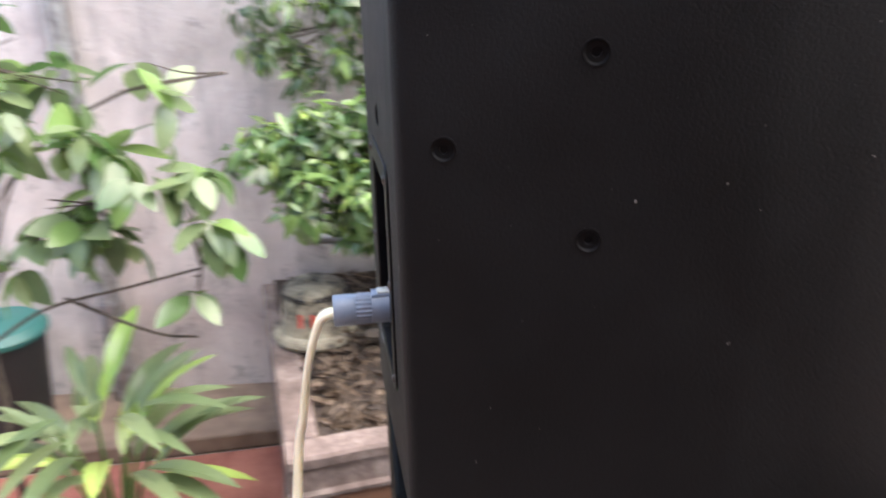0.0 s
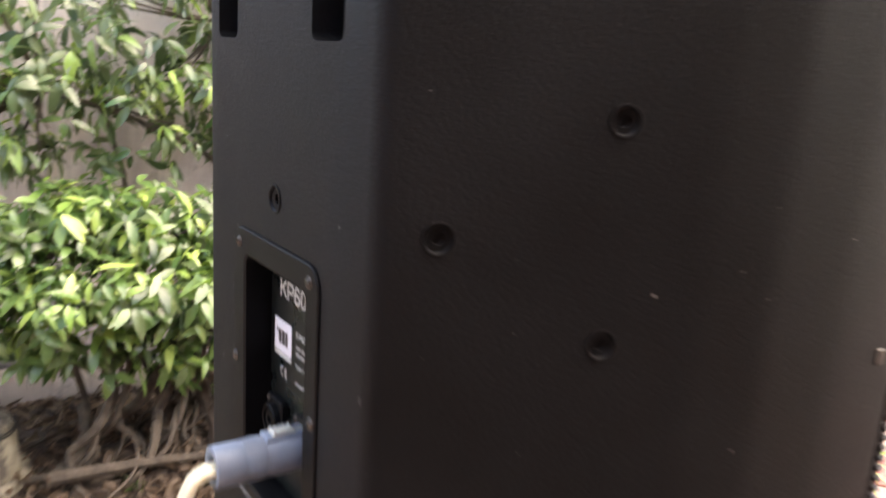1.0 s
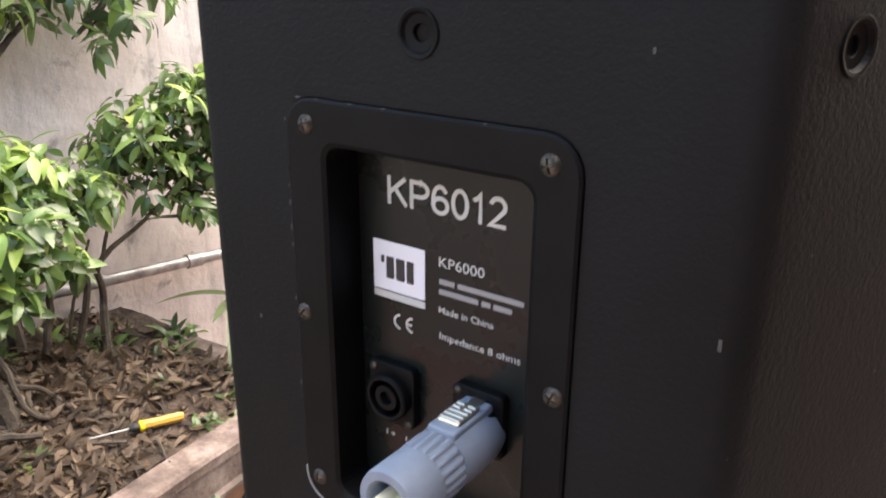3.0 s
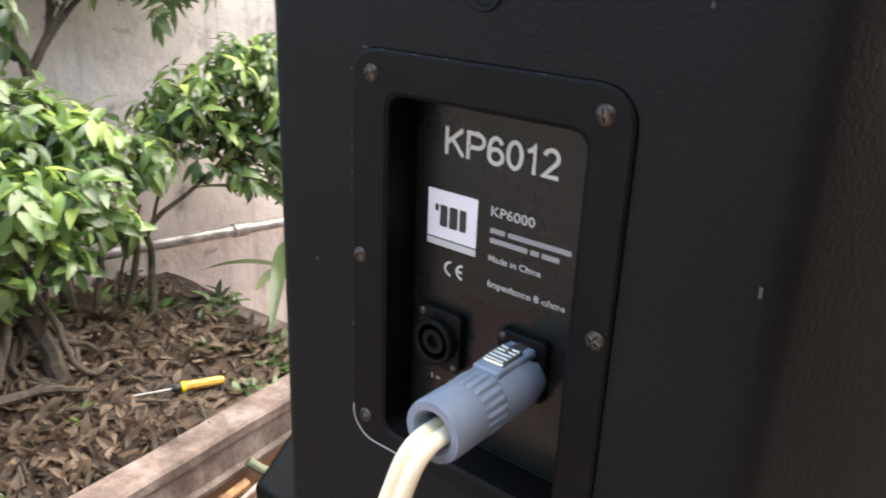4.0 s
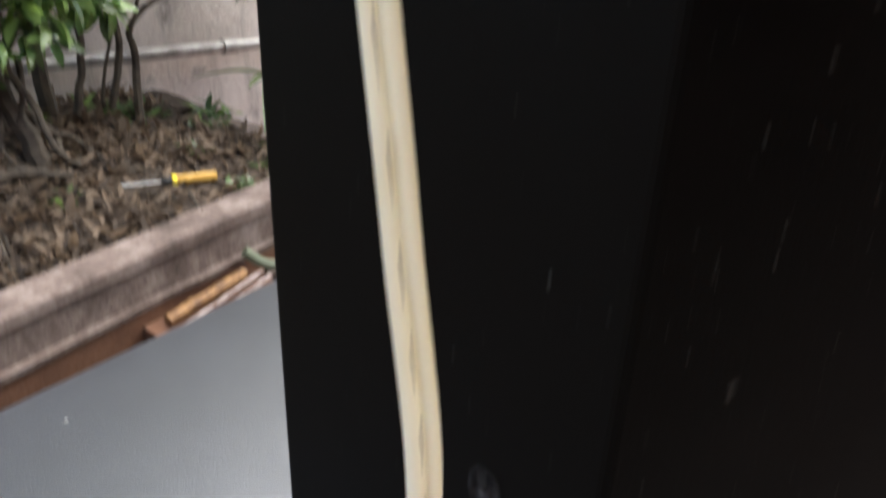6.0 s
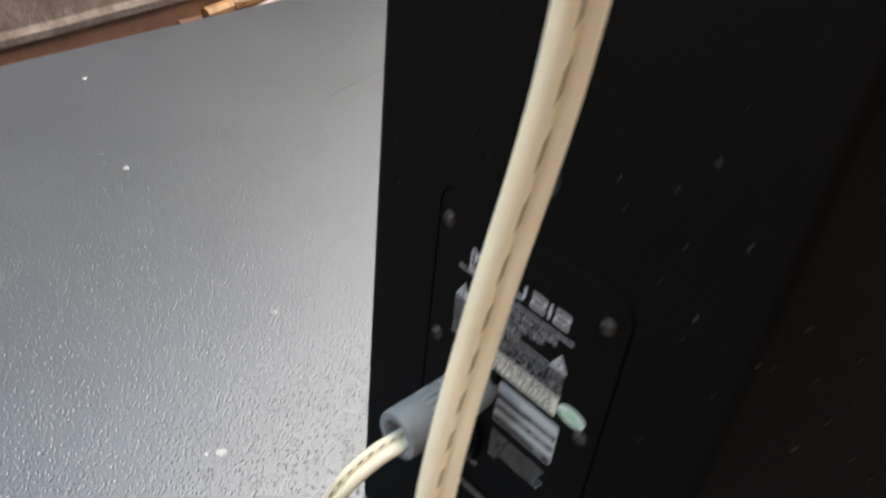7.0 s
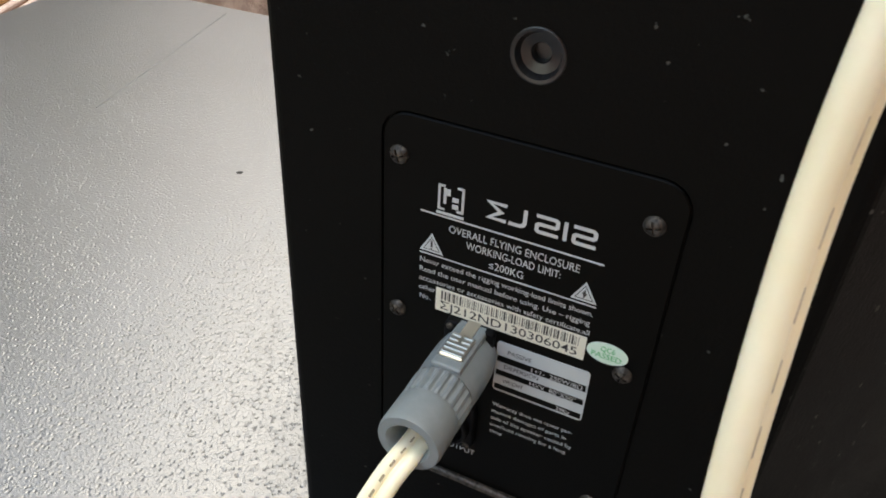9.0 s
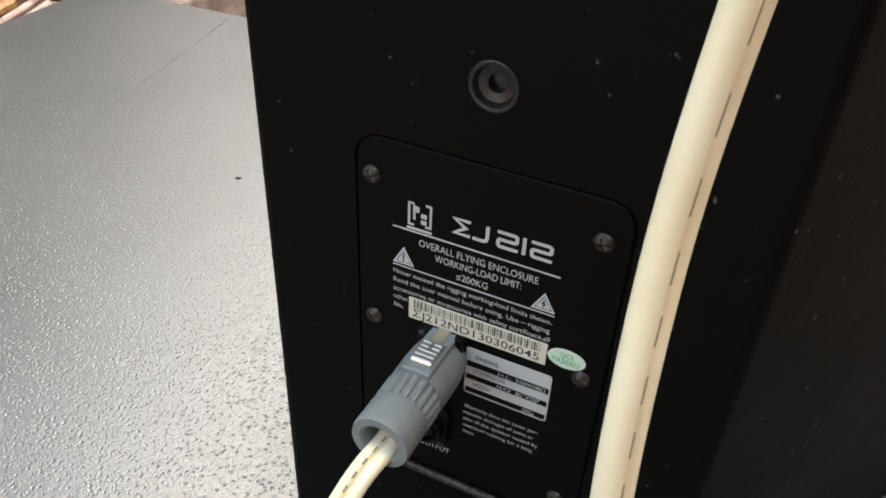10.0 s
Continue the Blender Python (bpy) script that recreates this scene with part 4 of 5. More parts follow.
def leaf_meshes(kind, length, width, mats, seed, fold=0.25, curls=(0.15, 0.35, 0.6)):
    out = []
    for mt in mats:
        for c in curls:
            bm = leaf_bm(length, width, fold, c)
            me = bpy.data.meshes.new(kind)
            bm.to_mesh(me)
            bm.free()
            me.materials.append(mt)
            me.shade_smooth()
            out.append(me)
    return out


def limb(name, pts, r0, r1, parent, mat=None, n=7):
    path = smooth_path(pts, 6)
    if r0 > 0.006:
        # crooked growth
        s = sum(path[-1]) * 37
        path = [q + 0.45 * r0 * Vector((noise.noise((i * 0.55, s, 1)), noise.noise((i * 0.55, s, 5)), 0)) for i, q in enumerate(path)]
    return part(name, sweep(path, circle(1.0, n), taper=lambda t: r0 + (r1 - r0) * t), mat or M_bark, parent, smooth=True)


def foliage(parent, clumps, meshes, young_lit, rng, count, singles=300, scale=(0.7, 1.2), droop=0.25):
    """Whorls of leaves round clump centres (place, radius), new ones on the upper shoots coloured as lit from above.
    The first leaves are parts, the rest one crown."""
    total = sum(r ** 2 for _, r in clumps)
    spots = []
    for c, r in clumps:
        for _ in range(int(count * r * r / total / 6) + 1):
            d = Vector((rng.gauss(0, 1), rng.gauss(0, 1), rng.gauss(0.2, 0.9))).normalized()
            q = Vector(c) + d * r * (0.35 + 0.65 * rng.random() ** 0.6)
            axis = (d + Vector((rng.uniform(-0.5, 0.5), rng.uniform(-0.5, 0.5), 0.7))).normalized()
            side = axis.orthogonal().normalized()
            side.rotate(Matrix.Rotation(rng.uniform(0, 6.28), 3, axis))
            # upward whorls draw the lit leaf colour at random
            top_lit = d.z > 0.1 and rng.random() < 0.42
            for k in range(rng.randint(4, 8)):
                lean = radians(rng.uniform(45, 105))
                turn = side.copy()
                turn.rotate(Matrix.Rotation(2.4 * k + rng.uniform(-0.3, 0.3), 3, axis))
                out = axis * math.cos(lean) + turn * math.sin(lean) - Vector((0, 0, droop + rng.uniform(-0.1, 0.35)))
                spots.append((q + out * 0.008 - axis * 0.006 * k, out.normalized(), axis, top_lit and k < 5))
    rng.shuffle(spots)
    slots = list(dict.fromkeys(me.materials[0] for me in meshes + young_lit))
    raw = {me: ([v.co.copy() for v in me.vertices], [tuple(p.vertices) for p in me.polygons]) for me in meshes + young_lit}
    V, F, I = [], [], []
    for k, (q, out, axis, top_lit) in enumerate(spots):
        up = axis + Vector((rng.uniform(-0.4, 0.4), rng.uniform(-0.4, 0.4), 0.6))
        y = up.cross(out).normalized()
        z = out.cross(y)
        s = rng.uniform(*scale)
        m = Matrix.Translation(q) @ Matrix((out, y, z)).transposed().to_4x4() @ Matrix.Scale(s, 4)
        pick = young_lit if top_lit else meshes
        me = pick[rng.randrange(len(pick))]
        if k < singles:
            o = new("leaf", me)
            o.parent = parent
            o.matrix_basis = m
        else:
            vs, fs = raw[me]
            n = len(V)
            V += [m @ v for v in vs]
            F += [[n + a for a in f] for f in fs]
            I += [slots.index(me.materials[0])] * len(fs)
    if V:
        me = bpy.data.meshes.new("crown")
        me.from_pydata(V, [], F)
        for mt in slots:
            me.materials.append(mt)
        me.polygons.foreach_set("material_index", I)
        me.shade_smooth()
        o = new("crown", me)
        o.parent = parent
        o["kind"] = "stuff"


def shrub(name, base, trunks, clumps, meshes, young_lit, count, label, seed, r0=0.02, category="shrub", droop=0.25, scale=(0.7, 1.2)):
    """base: foot on the soil; trunks: lists of points; all relative to the foot."""
    rng = random.Random(seed)
    top = empty(name, Matrix.Translation(base), label=label, category=category)
    first = True
    for pts in trunks:
        limb("trunk" if first else "branch", pts, r0 if first else r0 * 0.42, r0 * 0.28, top)
        first = False
    ends = [Vector(p[-1]) for p in trunks]
    for c, r in clumps:
        c = Vector(c)
        e = min(ends, key=lambda q: (q - c).length)
        for k in range(3):
            d = Vector((rng.uniform(-1, 1), rng.uniform(-1, 1), rng.uniform(-0.3, 1))) * r * 0.7
            limb("twig", [e, (e + c) / 2 + d * 0.3, c + d], r0 * 0.28, r0 * 0.1, top, n=5)
    foliage(top, clumps, meshes, young_lit, rng, count, droop=droop, scale=scale)
    return top


FIG = leaf_meshes("leaf", 0.085, 0.036, (M_leaf, M_leaf, M_leaf_dark), 1)
FIG_YOUNG_LIT = leaf_meshes("leaf", 0.09, 0.036, (M_leaf_lit, M_leaf_lit, M_leaf), 1, curls=(0.25, 0.5, 0.75))
DARK = leaf_meshes("leaf", 0.08, 0.03, (M_leaf_dark, M_leaf_dark, M_leaf), 2, curls=(0.25, 0.45, 0.7))
SMALL = leaf_meshes("leaf", 0.06, 0.026, (M_leaf_pale, M_leaf_lit), 3)
BROAD = leaf_meshes("leaf", 0.15, 0.088, (M_leaf_pale, M_leaf_pale, M_leaf), 4, 0.18, (0.1, 0.25, 0.45))
BROAD_YOUNG = leaf_meshes("leaf", 0.12, 0.07, (M_leaf_pale, M_leaf), 4, 0.18, (0.1, 0.25))


def soil_z(x, y):
    q = PL.inverted() @ Vector((x, y, 0))
    return bed_height(q.x, q.y)


def build_plants():
    # leafy fig shrub on twisted roots
    bx, by = -1.92, 0.50
    f = (bx, by, soil_z(bx, by) - 0.02)
    top = shrub("fig_shrub", f,
                [[(0.16, 0.07, -0.05), (0.09, 0.05, 0.1), (0.03, 0.02, 0.25), (-0.02, -0.06, 0.42), (0.0, -0.16, 0.56)], [(-0.03, 0.02, 0.0), (-0.05, 0.06, 0.2), (0.0, 0.1, 0.36), (-0.02, 0.2, 0.52)], [(0.03, 0.03, 0.25), (0.08, 0.05, 0.36), (0.12, 0.12, 0.5)], [(0.02, -0.28, -0.02), (0.0, -0.3, 0.2), (-0.02, -0.36, 0.4), (0.0, -0.42, 0.55)], [(-0.15, 0.32, 0.0), (-0.14, 0.36, 0.16), (-0.1, 0.34, 0.3), (-0.06, 0.3, 0.48)], [(-0.13, 0.42, 0.0), (-0.1, 0.46, 0.2), (-0.06, 0.4, 0.42)]],
                [((0.0, -0.70, 0.64), 0.13), ((0.0, -0.52, 0.68), 0.15), ((-0.02, -0.32, 0.69), 0.16), ((0.0, -0.1, 0.68), 0.16), ((-0.02, 0.1, 0.66), 0.15), ((0.0, 0.28, 0.58), 0.14), ((0.02, 0.43, 0.51), 0.1),
                 ((0.14, -0.58, 0.52), 0.12), ((0.15, -0.4, 0.53), 0.13), ((0.16, -0.2, 0.54), 0.14), ((0.16, 0.0, 0.52), 0.14), ((0.14, 0.18, 0.48), 0.12), ((-0.16, -0.2, 0.68), 0.15), ((0.12, 0.28, 0.4), 0.06), ((0.15, 0.1, 0.36), 0.08), ((0.16, -0.05, 0.33), 0.08), ((0.12, -0.22, 0.38), 0.1), ((0.08, -0.4, 0.4), 0.1)],
                FIG, FIG_YOUNG_LIT, 3500, "bright green leafy fig shrub on exposed twisted roots", 5, 0.03, scale=(0.5, 1.05))
    rng = random.Random(8)
    for k in range(34):
        a = rng.uniform(-1.9, 1.9) if k % 3 else rng.uniform(0, 6.28)
        L = rng.uniform(0.1, 0.36)
        h = rng.uniform(0.05, 0.34)
        sx, sy = rng.uniform(-0.08, 0.1), rng.uniform(-0.3, 0.1)
        b1, b2 = rng.uniform(-1.2, 1.2), rng.uniform(2, 5)
        pts = []
        for i in range(7):
            t = i / 6
            w = a + b1 * t + 0.5 * math.sin(b2 * t * 2)
            x, y = sx + L * t * math.cos(w), sy + L * t * math.sin(w)
            z = soil_z(bx + x, by + y) - f[2] + h * max(0.0, 1 - 1.35 * t) ** 1.3 + 0.01 - 0.012 * t + 0.008 * math.sin(9 * t + k)
            pts.append((x, y, z))
        limb("root", pts, rng.choice((0.006, 0.009, 0.012, 0.02)), 0.004, top)
    limb("root", [(0.16, -0.42, 0.02), (0.2, -0.2, 0.03), (0.22, -0.02, 0.02), (0.27, 0.08, 0.0)], 0.02, 0.008, top)
    # darker shrub behind, near the wall
    bx, by = -2.08, 1.12
    f = (bx, by, soil_z(bx, by) - 0.02)
    shrub("fig_shrub", f,
          [[(0.03, -0.12, 0), (0.0, -0.08, 0.2), (0.05, -0.1, 0.34), (0.08, 0.05, 0.44), (0.1, 0.15, 0.52)], [(0.05, -0.1, 0.34), (0.06, -0.04, 0.5), (0.08, 0.04, 0.66)], [(-0.06, -0.2, 0), (-0.04, -0.16, 0.2), (0.0, -0.1, 0.4)]],
          [((0.08, 0.05, 0.72), 0.14), ((0.1, 0.22, 0.78), 0.16), ((0.1, 0.38, 0.82), 0.16), ((0.06, 0.12, 0.58), 0.13), ((0.1, 0.3, 0.62), 0.15), ((0.12, 0.44, 0.62), 0.15), ((0.12, 0.22, 0.47), 0.09), ((0.14, 0.42, 0.46), 0.1), ((0.04, -0.06, 0.66), 0.09)],
          DARK + FIG[:3], FIG_YOUNG_LIT, 1500, "green fig shrub growing against the stained wall", 6, 0.015, scale=(0.55, 1.0))
    # older small tree on the wall, bare below
    bx, by = -2.24, 0.82
    f = (bx, by, soil_z(bx, by) - 0.02)
    shrub("small_tree", f,
          [[(0, 0, 0), (0.02, -0.02, 0.35), (0.06, -0.05, 0.6), (0.09, -0.06, 0.8)], [(0.09, -0.06, 0.78), (0.09, 0.02, 0.9), (0.09, 0.12, 1.0), (0.09, 0.26, 1.1), (0.1, 0.45, 1.14)], [(0.09, -0.06, 0.78), (0.08, -0.09, 0.92), (0.05, -0.12, 1.1), (0.0, -0.1, 1.35)], [(0.08, -0.08, 0.84), (0.1, -0.2, 0.94), (0.1, -0.4, 1.04), (0.08, -0.65, 1.12)], [(0.09, 0.02, 0.9), (0.07, 0.05, 1.1), (0.05, 0.1, 1.35)], [(0.0, -0.42, 0.0), (0.02, -0.46, 0.4), (0.05, -0.42, 0.8), (0.06, -0.5, 1.1)]],
          [((0.1, 0.24, 1.12), 0.14), ((0.12, 0.45, 1.08), 0.15), ((0.08, 0.0, 1.2), 0.14), ((0.1, -0.22, 1.14), 0.16), ((0.1, -0.42, 1.08), 0.2), ((0.1, -0.66, 1.14), 0.2), ((0.05, -0.92, 1.15), 0.2), ((0.1, 0.3, 1.27), 0.2), ((0.06, 0.0, 1.36), 0.22), ((0.08, -0.35, 1.35), 0.24), ((0.06, -0.75, 1.4), 0.24), ((0.12, 0.55, 1.22), 0.18), ((0.06, 0.25, 1.55), 0.22), ((0.06, -0.2, 1.6), 0.24), ((0.12, 0.34, 0.97), 0.07), ((0.14, -0.14, 1.0), 0.1), ((0.13, 0.1, 1.05), 0.08), ((0.14, -0.3, 0.98), 0.09), ((0.0, -0.95, 0.93), 0.16), ((0.06, -0.72, 0.94), 0.14)],
          FIG[6:] + DARK + SMALL[:3], SMALL + FIG_YOUNG_LIT[:3], 2700, "small old tree with dark drooping leaves over the planter", 7, 0.027, "tree", 0.5, (0.6, 1.15))
    # broad-leaved shrub on thin branches beside the planter
    bx, by = -1.78, -1.12
    shrub("guava_shrub", (bx, by, 0.0),
          [[(0, 0, 0), (0.02, 0.03, 0.5), (0.05, 0.06, 0.85), (0.1, 0.2, 1.05), (0.14, 0.45, 1.2)], [(0.04, 0.05, 0.75), (0.12, 0.25, 0.88), (0.18, 0.5, 0.95), (0.2, 0.72, 1.0)], [(0.05, 0.06, 0.9), (0.1, 0.25, 1.3), (0.14, 0.55, 1.5), (0.16, 0.85, 1.55)], [(0.05, 0.06, 0.85), (0.12, 0.1, 1.1), (0.15, 0.25, 1.3)], [(0.05, 0.06, 0.95), (0.06, 0.1, 1.3), (0.1, 0.2, 1.6)], [(0.1, 0.3, 0.9), (0.18, 0.55, 0.8), (0.2, 0.68, 0.78)]],
          [((0.18, 0.55, 1.3), 0.13), ((0.18, 0.72, 1.22), 0.12), ((0.16, 0.42, 1.36), 0.13), ((0.2, 0.78, 1.1), 0.1), ((0.15, 0.42, 1.2), 0.13), ((0.15, 0.62, 1.52), 0.1), ((0.14, 0.4, 1.52), 0.11), ((0.1, 0.25, 1.68), 0.13), ((0.2, 0.5, 1.1), 0.11), ((0.2, 0.7, 0.92), 0.07), ((0.12, 0.28, 1.05), 0.12), ((0.12, 0.22, 1.45), 0.11)],
          BROAD, BROAD_YOUNG, 170, "broad-leaved shrub with thin drooping branches", 9, 0.014, droop=0.5, scale=(0.65, 1.08))
    # lance-leaved clump on the paving
    top = empty("lily_clump", pose(-1.55, -0.76, 0.0), label="clump of long pale green lance-shaped leaves", category="plant")
    rng = random.Random(12)
    for k in range(46):
        a = rng.uniform(0, 2 * math.pi)
        L = rng.uniform(0.22, 0.36)
        lean = rng.uniform(0.25, 1.0)
        z0 = rng.uniform(0.3, 0.62)
        m = Matrix.Translation((0.1 * math.cos(a), 0.14 * math.sin(a), z0)) @ Euler((0, -lean, a)).to_matrix().to_4x4()
        part("leaf", leaf_bm(L, L * 0.24, 0.35, rng.uniform(0.2, 0.55), 8), M_leaf_lit if k % 4 == 0 else M_leaf_pale, top, smooth=True).matrix_basis = m
        if k % 3 == 0:
            limb("stem", [(0.03 * math.cos(a), 0.04 * math.sin(a), 0), (0.06 * math.cos(a), 0.08 * math.sin(a), z0 * 0.6), (0.1 * math.cos(a), 0.14 * math.sin(a), z0)], 0.008, 0.005, top, M_leaf)
    # strap-leaved plant by the wall
    top = empty("dracaena", pose(-1.84, 1.42, 0.0), label="strap-leaved dark green plant beside the wall", category="plant")
    for k in range(18):
        a = rng.uniform(0, 2 * math.pi)
        L = rng.uniform(0.25, 0.42)
        m = Matrix.Translation((0, 0, 0.6 + 0.4 * k / 18)) @ Euler((0, -rng.uniform(0.1, 0.9), a)).to_matrix().to_4x4()
        part("leaf", leaf_bm(L, L * 0.16, 0.3, rng.uniform(0.3, 0.7), 8), M_leaf_dark if k % 3 else M_leaf, top, smooth=True).matrix_basis = m
    limb("trunk", [(0, 0, 0.0), (0.01, 0.0, 0.5), (0, 0, 1.0)], 0.018, 0.012, top)
    # low weeds
    for x, y, s in ((-1.62, 0.52, 0.09), (-1.75, 0.98, 0.09), (-1.52, 1.1, 0.1), (-2.15, 0.95, 0.16), (-1.9, 1.15, 0.12), (-1.5, 0.28, 0.06), (-1.62, 1.18, 0.1), (-2.2, 0.7, 0.14), (-2.1, 1.05, 0.13), (-2.0, 1.25, 0.13), (-1.42, 1.0, 0.08), (-1.5, 0.95, 0.08), (-1.7, 0.3, 0.07)):
        t = empty("weed", pose(x, y, soil_z(x, y)), label="small green weed among dry leaves", category="weed", group="weeds in the planter")
        for k in range(26):
            a = rng.uniform(0, 2 * math.pi)
            m = Matrix.Translation((rng.uniform(-s, s) * 0.4, rng.uniform(-s, s) * 0.4, 0)) @ Euler((0, -rng.uniform(0.2, 1.2), a)).to_matrix().to_4x4()
            part("leaf", leaf_bm(s * rng.uniform(0.3, 0.6), s * 0.2, 0.2, 0.4, 4), M_leaf_dark if k % 3 else M_leaf, t, smooth=True).matrix_basis = m


def build_litter():
    rng = random.Random(21)
    kinds = []
    for c, f in ((0.3, 0.6), (0.7, 1.0), (-0.6, 0.5), (1.0, 0.4)):
        bm = leaf_bm(0.066, 0.03, f, c, 4)
        vs = [tuple(v.co) for v in bm.verts]
        bm.verts.index_update()
        fs = [[v.index for v in fa.verts] for fa in bm.faces]
        kinds.append((vs, fs))
        bm.free()
    V, F = [], []
    for k in range(6500):
        x = -0.12 - 1.1 * rng.random() ** 1.3
        y = rng.uniform(P_Y0 - 0.22, P_Y1 - 0.1)
        if noise.noise((x * 3.0, y * 3.0, 7)) < -0.02 and rng.random() < 0.75:
            continue
        z = bed_height(x, y) + rng.uniform(0.002, 0.014)
        m = Matrix.Translation((x, y, z)) @ Euler((rng.gauss(0, 0.8), rng.gauss(0, 0.5), rng.uniform(0, 6.3))).to_matrix().to_4x4() @ Matrix.Scale(rng.uniform(0.35, 0.95), 4)
        vs, fs = kinds[k % 4]
        n = len(V)
        V += [m @ Vector(v) for v in vs]
        F += [[n + i for i in f] for f in fs]
    me = bpy.data.meshes.new("leaf_litter")
    me.from_pydata(V, [], F)
    me.materials.append(M_litter)
    ob = new("leaf_litter", me)
    ob.matrix_world = PL
    tagged(ob, "dry brown fallen leaves scattered over the soil", "leaf litter", kind="stuff")
    # dry twigs
    for k in range(30):
        x, y = -0.15 - 0.9 * rng.random(), rng.uniform(-0.3, 0.6)
        a, L = rng.uniform(0, 6.3), rng.uniform(0.08, 0.3)
        p = [(x + L * t * math.cos(a), y + L * t * math.sin(a), bed_height(max(min(x + L * t * math.cos(a), -0.12), -1.3), y + L * t * math.sin(a)) + 0.012 + 0.01 * math.sin(7 * t)) for t in (0, 0.35, 0.7, 1)]
        o = limb("twig", [planter_pt(*q) for q in p], 0.005, 0.002, None, n=5)
        tagged(o, "dry fallen twig on the planter soil", "twig", "twigs on the soil")


def build_screwdriver():
    hx, hy = -1.572, 0.805
    z = soil_z(hx, hy) + 0.022
    top = empty("screwdriver", pose(hx, hy, z, 0, 4, 71), label="screwdriver with a yellow handle lying on dry leaves", category="screwdriver")
    X = pose(0, 0, 0, 0, 90, 0)
    bm = lathe([(0, 0), (0.011, 0), (0.0145, 0.006), (0.0145, 0.03), (0.0125, 0.05), (0.014, 0.075), (0.0135, 0.1), (0.011, 0.112), (0, 0.112)], 8, m=X)
    part("handle", bm, M_yellow, top, "yellow plastic handle", smooth=True)
    bm = lathe([(0.0115, -0.008), (0.0155, -0.006), (0.0155, 0.004), (0.011, 0.006)], 12, m=X)
    part("handle_ring", bm, M_yellow2, top)
    bm = lathe([(0, -0.034), (0.008, -0.034), (0.0125, -0.022), (0.0115, -0.004), (0, -0.004)], 12, m=X)
    part("collar", bm, M_rubber, top)
    part("shaft", rod((-0.03, 0, 0), (-0.14, 0, 0.0), 0.003), M_metal, top)
    # a fallen yellow petal
    o = part("petal", leaf_bm(0.02, 0.013, 0.4, 0.3, 4), M_yellow2)
    o.matrix_world = pose(-1.86, 0.62, soil_z(-1.86, 0.62) + 0.02, 0, -20, 30)
    tagged(o, "small fallen yellow petal on the soil", "petal")


def build_pipe():
    a, c = Vector((-2.39, -0.09, 0.772)), Vector((-2.19, 1.9, 0.652))
    top = empty("water_pipe", Matrix.Identity(4), label="grey galvanised water pipe running along the wall", category="pipe")
    part("pipe", rod(a, c, 0.021, 16), M_pipe, top, smooth=True)
    d = (c - a).normalized()
    for t in (0.0, 0.42, 0.8):
        q = a + (c - a) * t
        part("coupling", rod(q - d * 0.03, q + d * 0.03, 0.027, 16), M_pipe, top, smooth=True)
        w = Vector((-0.12, 0, 0))
        part("bracket", rod(q + d * 0.05, q + d * 0.05 + w, 0.006, 6), M_pipe, top)


def build_upturned_pot():
    top = empty("upturned_pot", pose(-1.98, -0.09, 0.556), label="worn cream flowerpot upside down on the planter corner", category="flowerpot")
    bm = lathe([(0.155, 0.0), (0.16, 0.012), (0.152, 0.03), (0.126, 0.036), (0.122, 0.06), (0.112, 0.17), (0.104, 0.19), (0.088, 0.2), (0.03, 0.2), (0.022, 0.192), (0.0, 0.192)], 32)
    part("pot", bm, M_pot, top, smooth=True)
    bm = lathe([(0.1215, 0.075), (0.1215, 0.081), (0.1178, 0.125), (0.1165, 0.125)], 12)
    for v in bm.verts:
        v.co.x, v.co.y = v.co.x * 1.012, v.co.y * 1.012
    geom = [f for f in bm.faces if f.calc_center_median().normalized().dot(Vector((0.86, -0.2, 0.5)).normalized()) < 0.955]
    bmesh.ops.delete(bm, geom=geom, context="FACES")
    if len(bm.faces):
        part("paint_mark", bm, M_red, top, "red painted mark")
    else:
        bm.free()
    for z in (0.06, 0.07):
        part("wire", sweep([(0.118 * math.cos(a), 0.118 * math.sin(a), 0.11 + z + 0.004 * math.sin(5 * a)) for a in [6.2832 * i / 24 for i in range(24)]], circle(0.003, 5)), M_rubber, top)


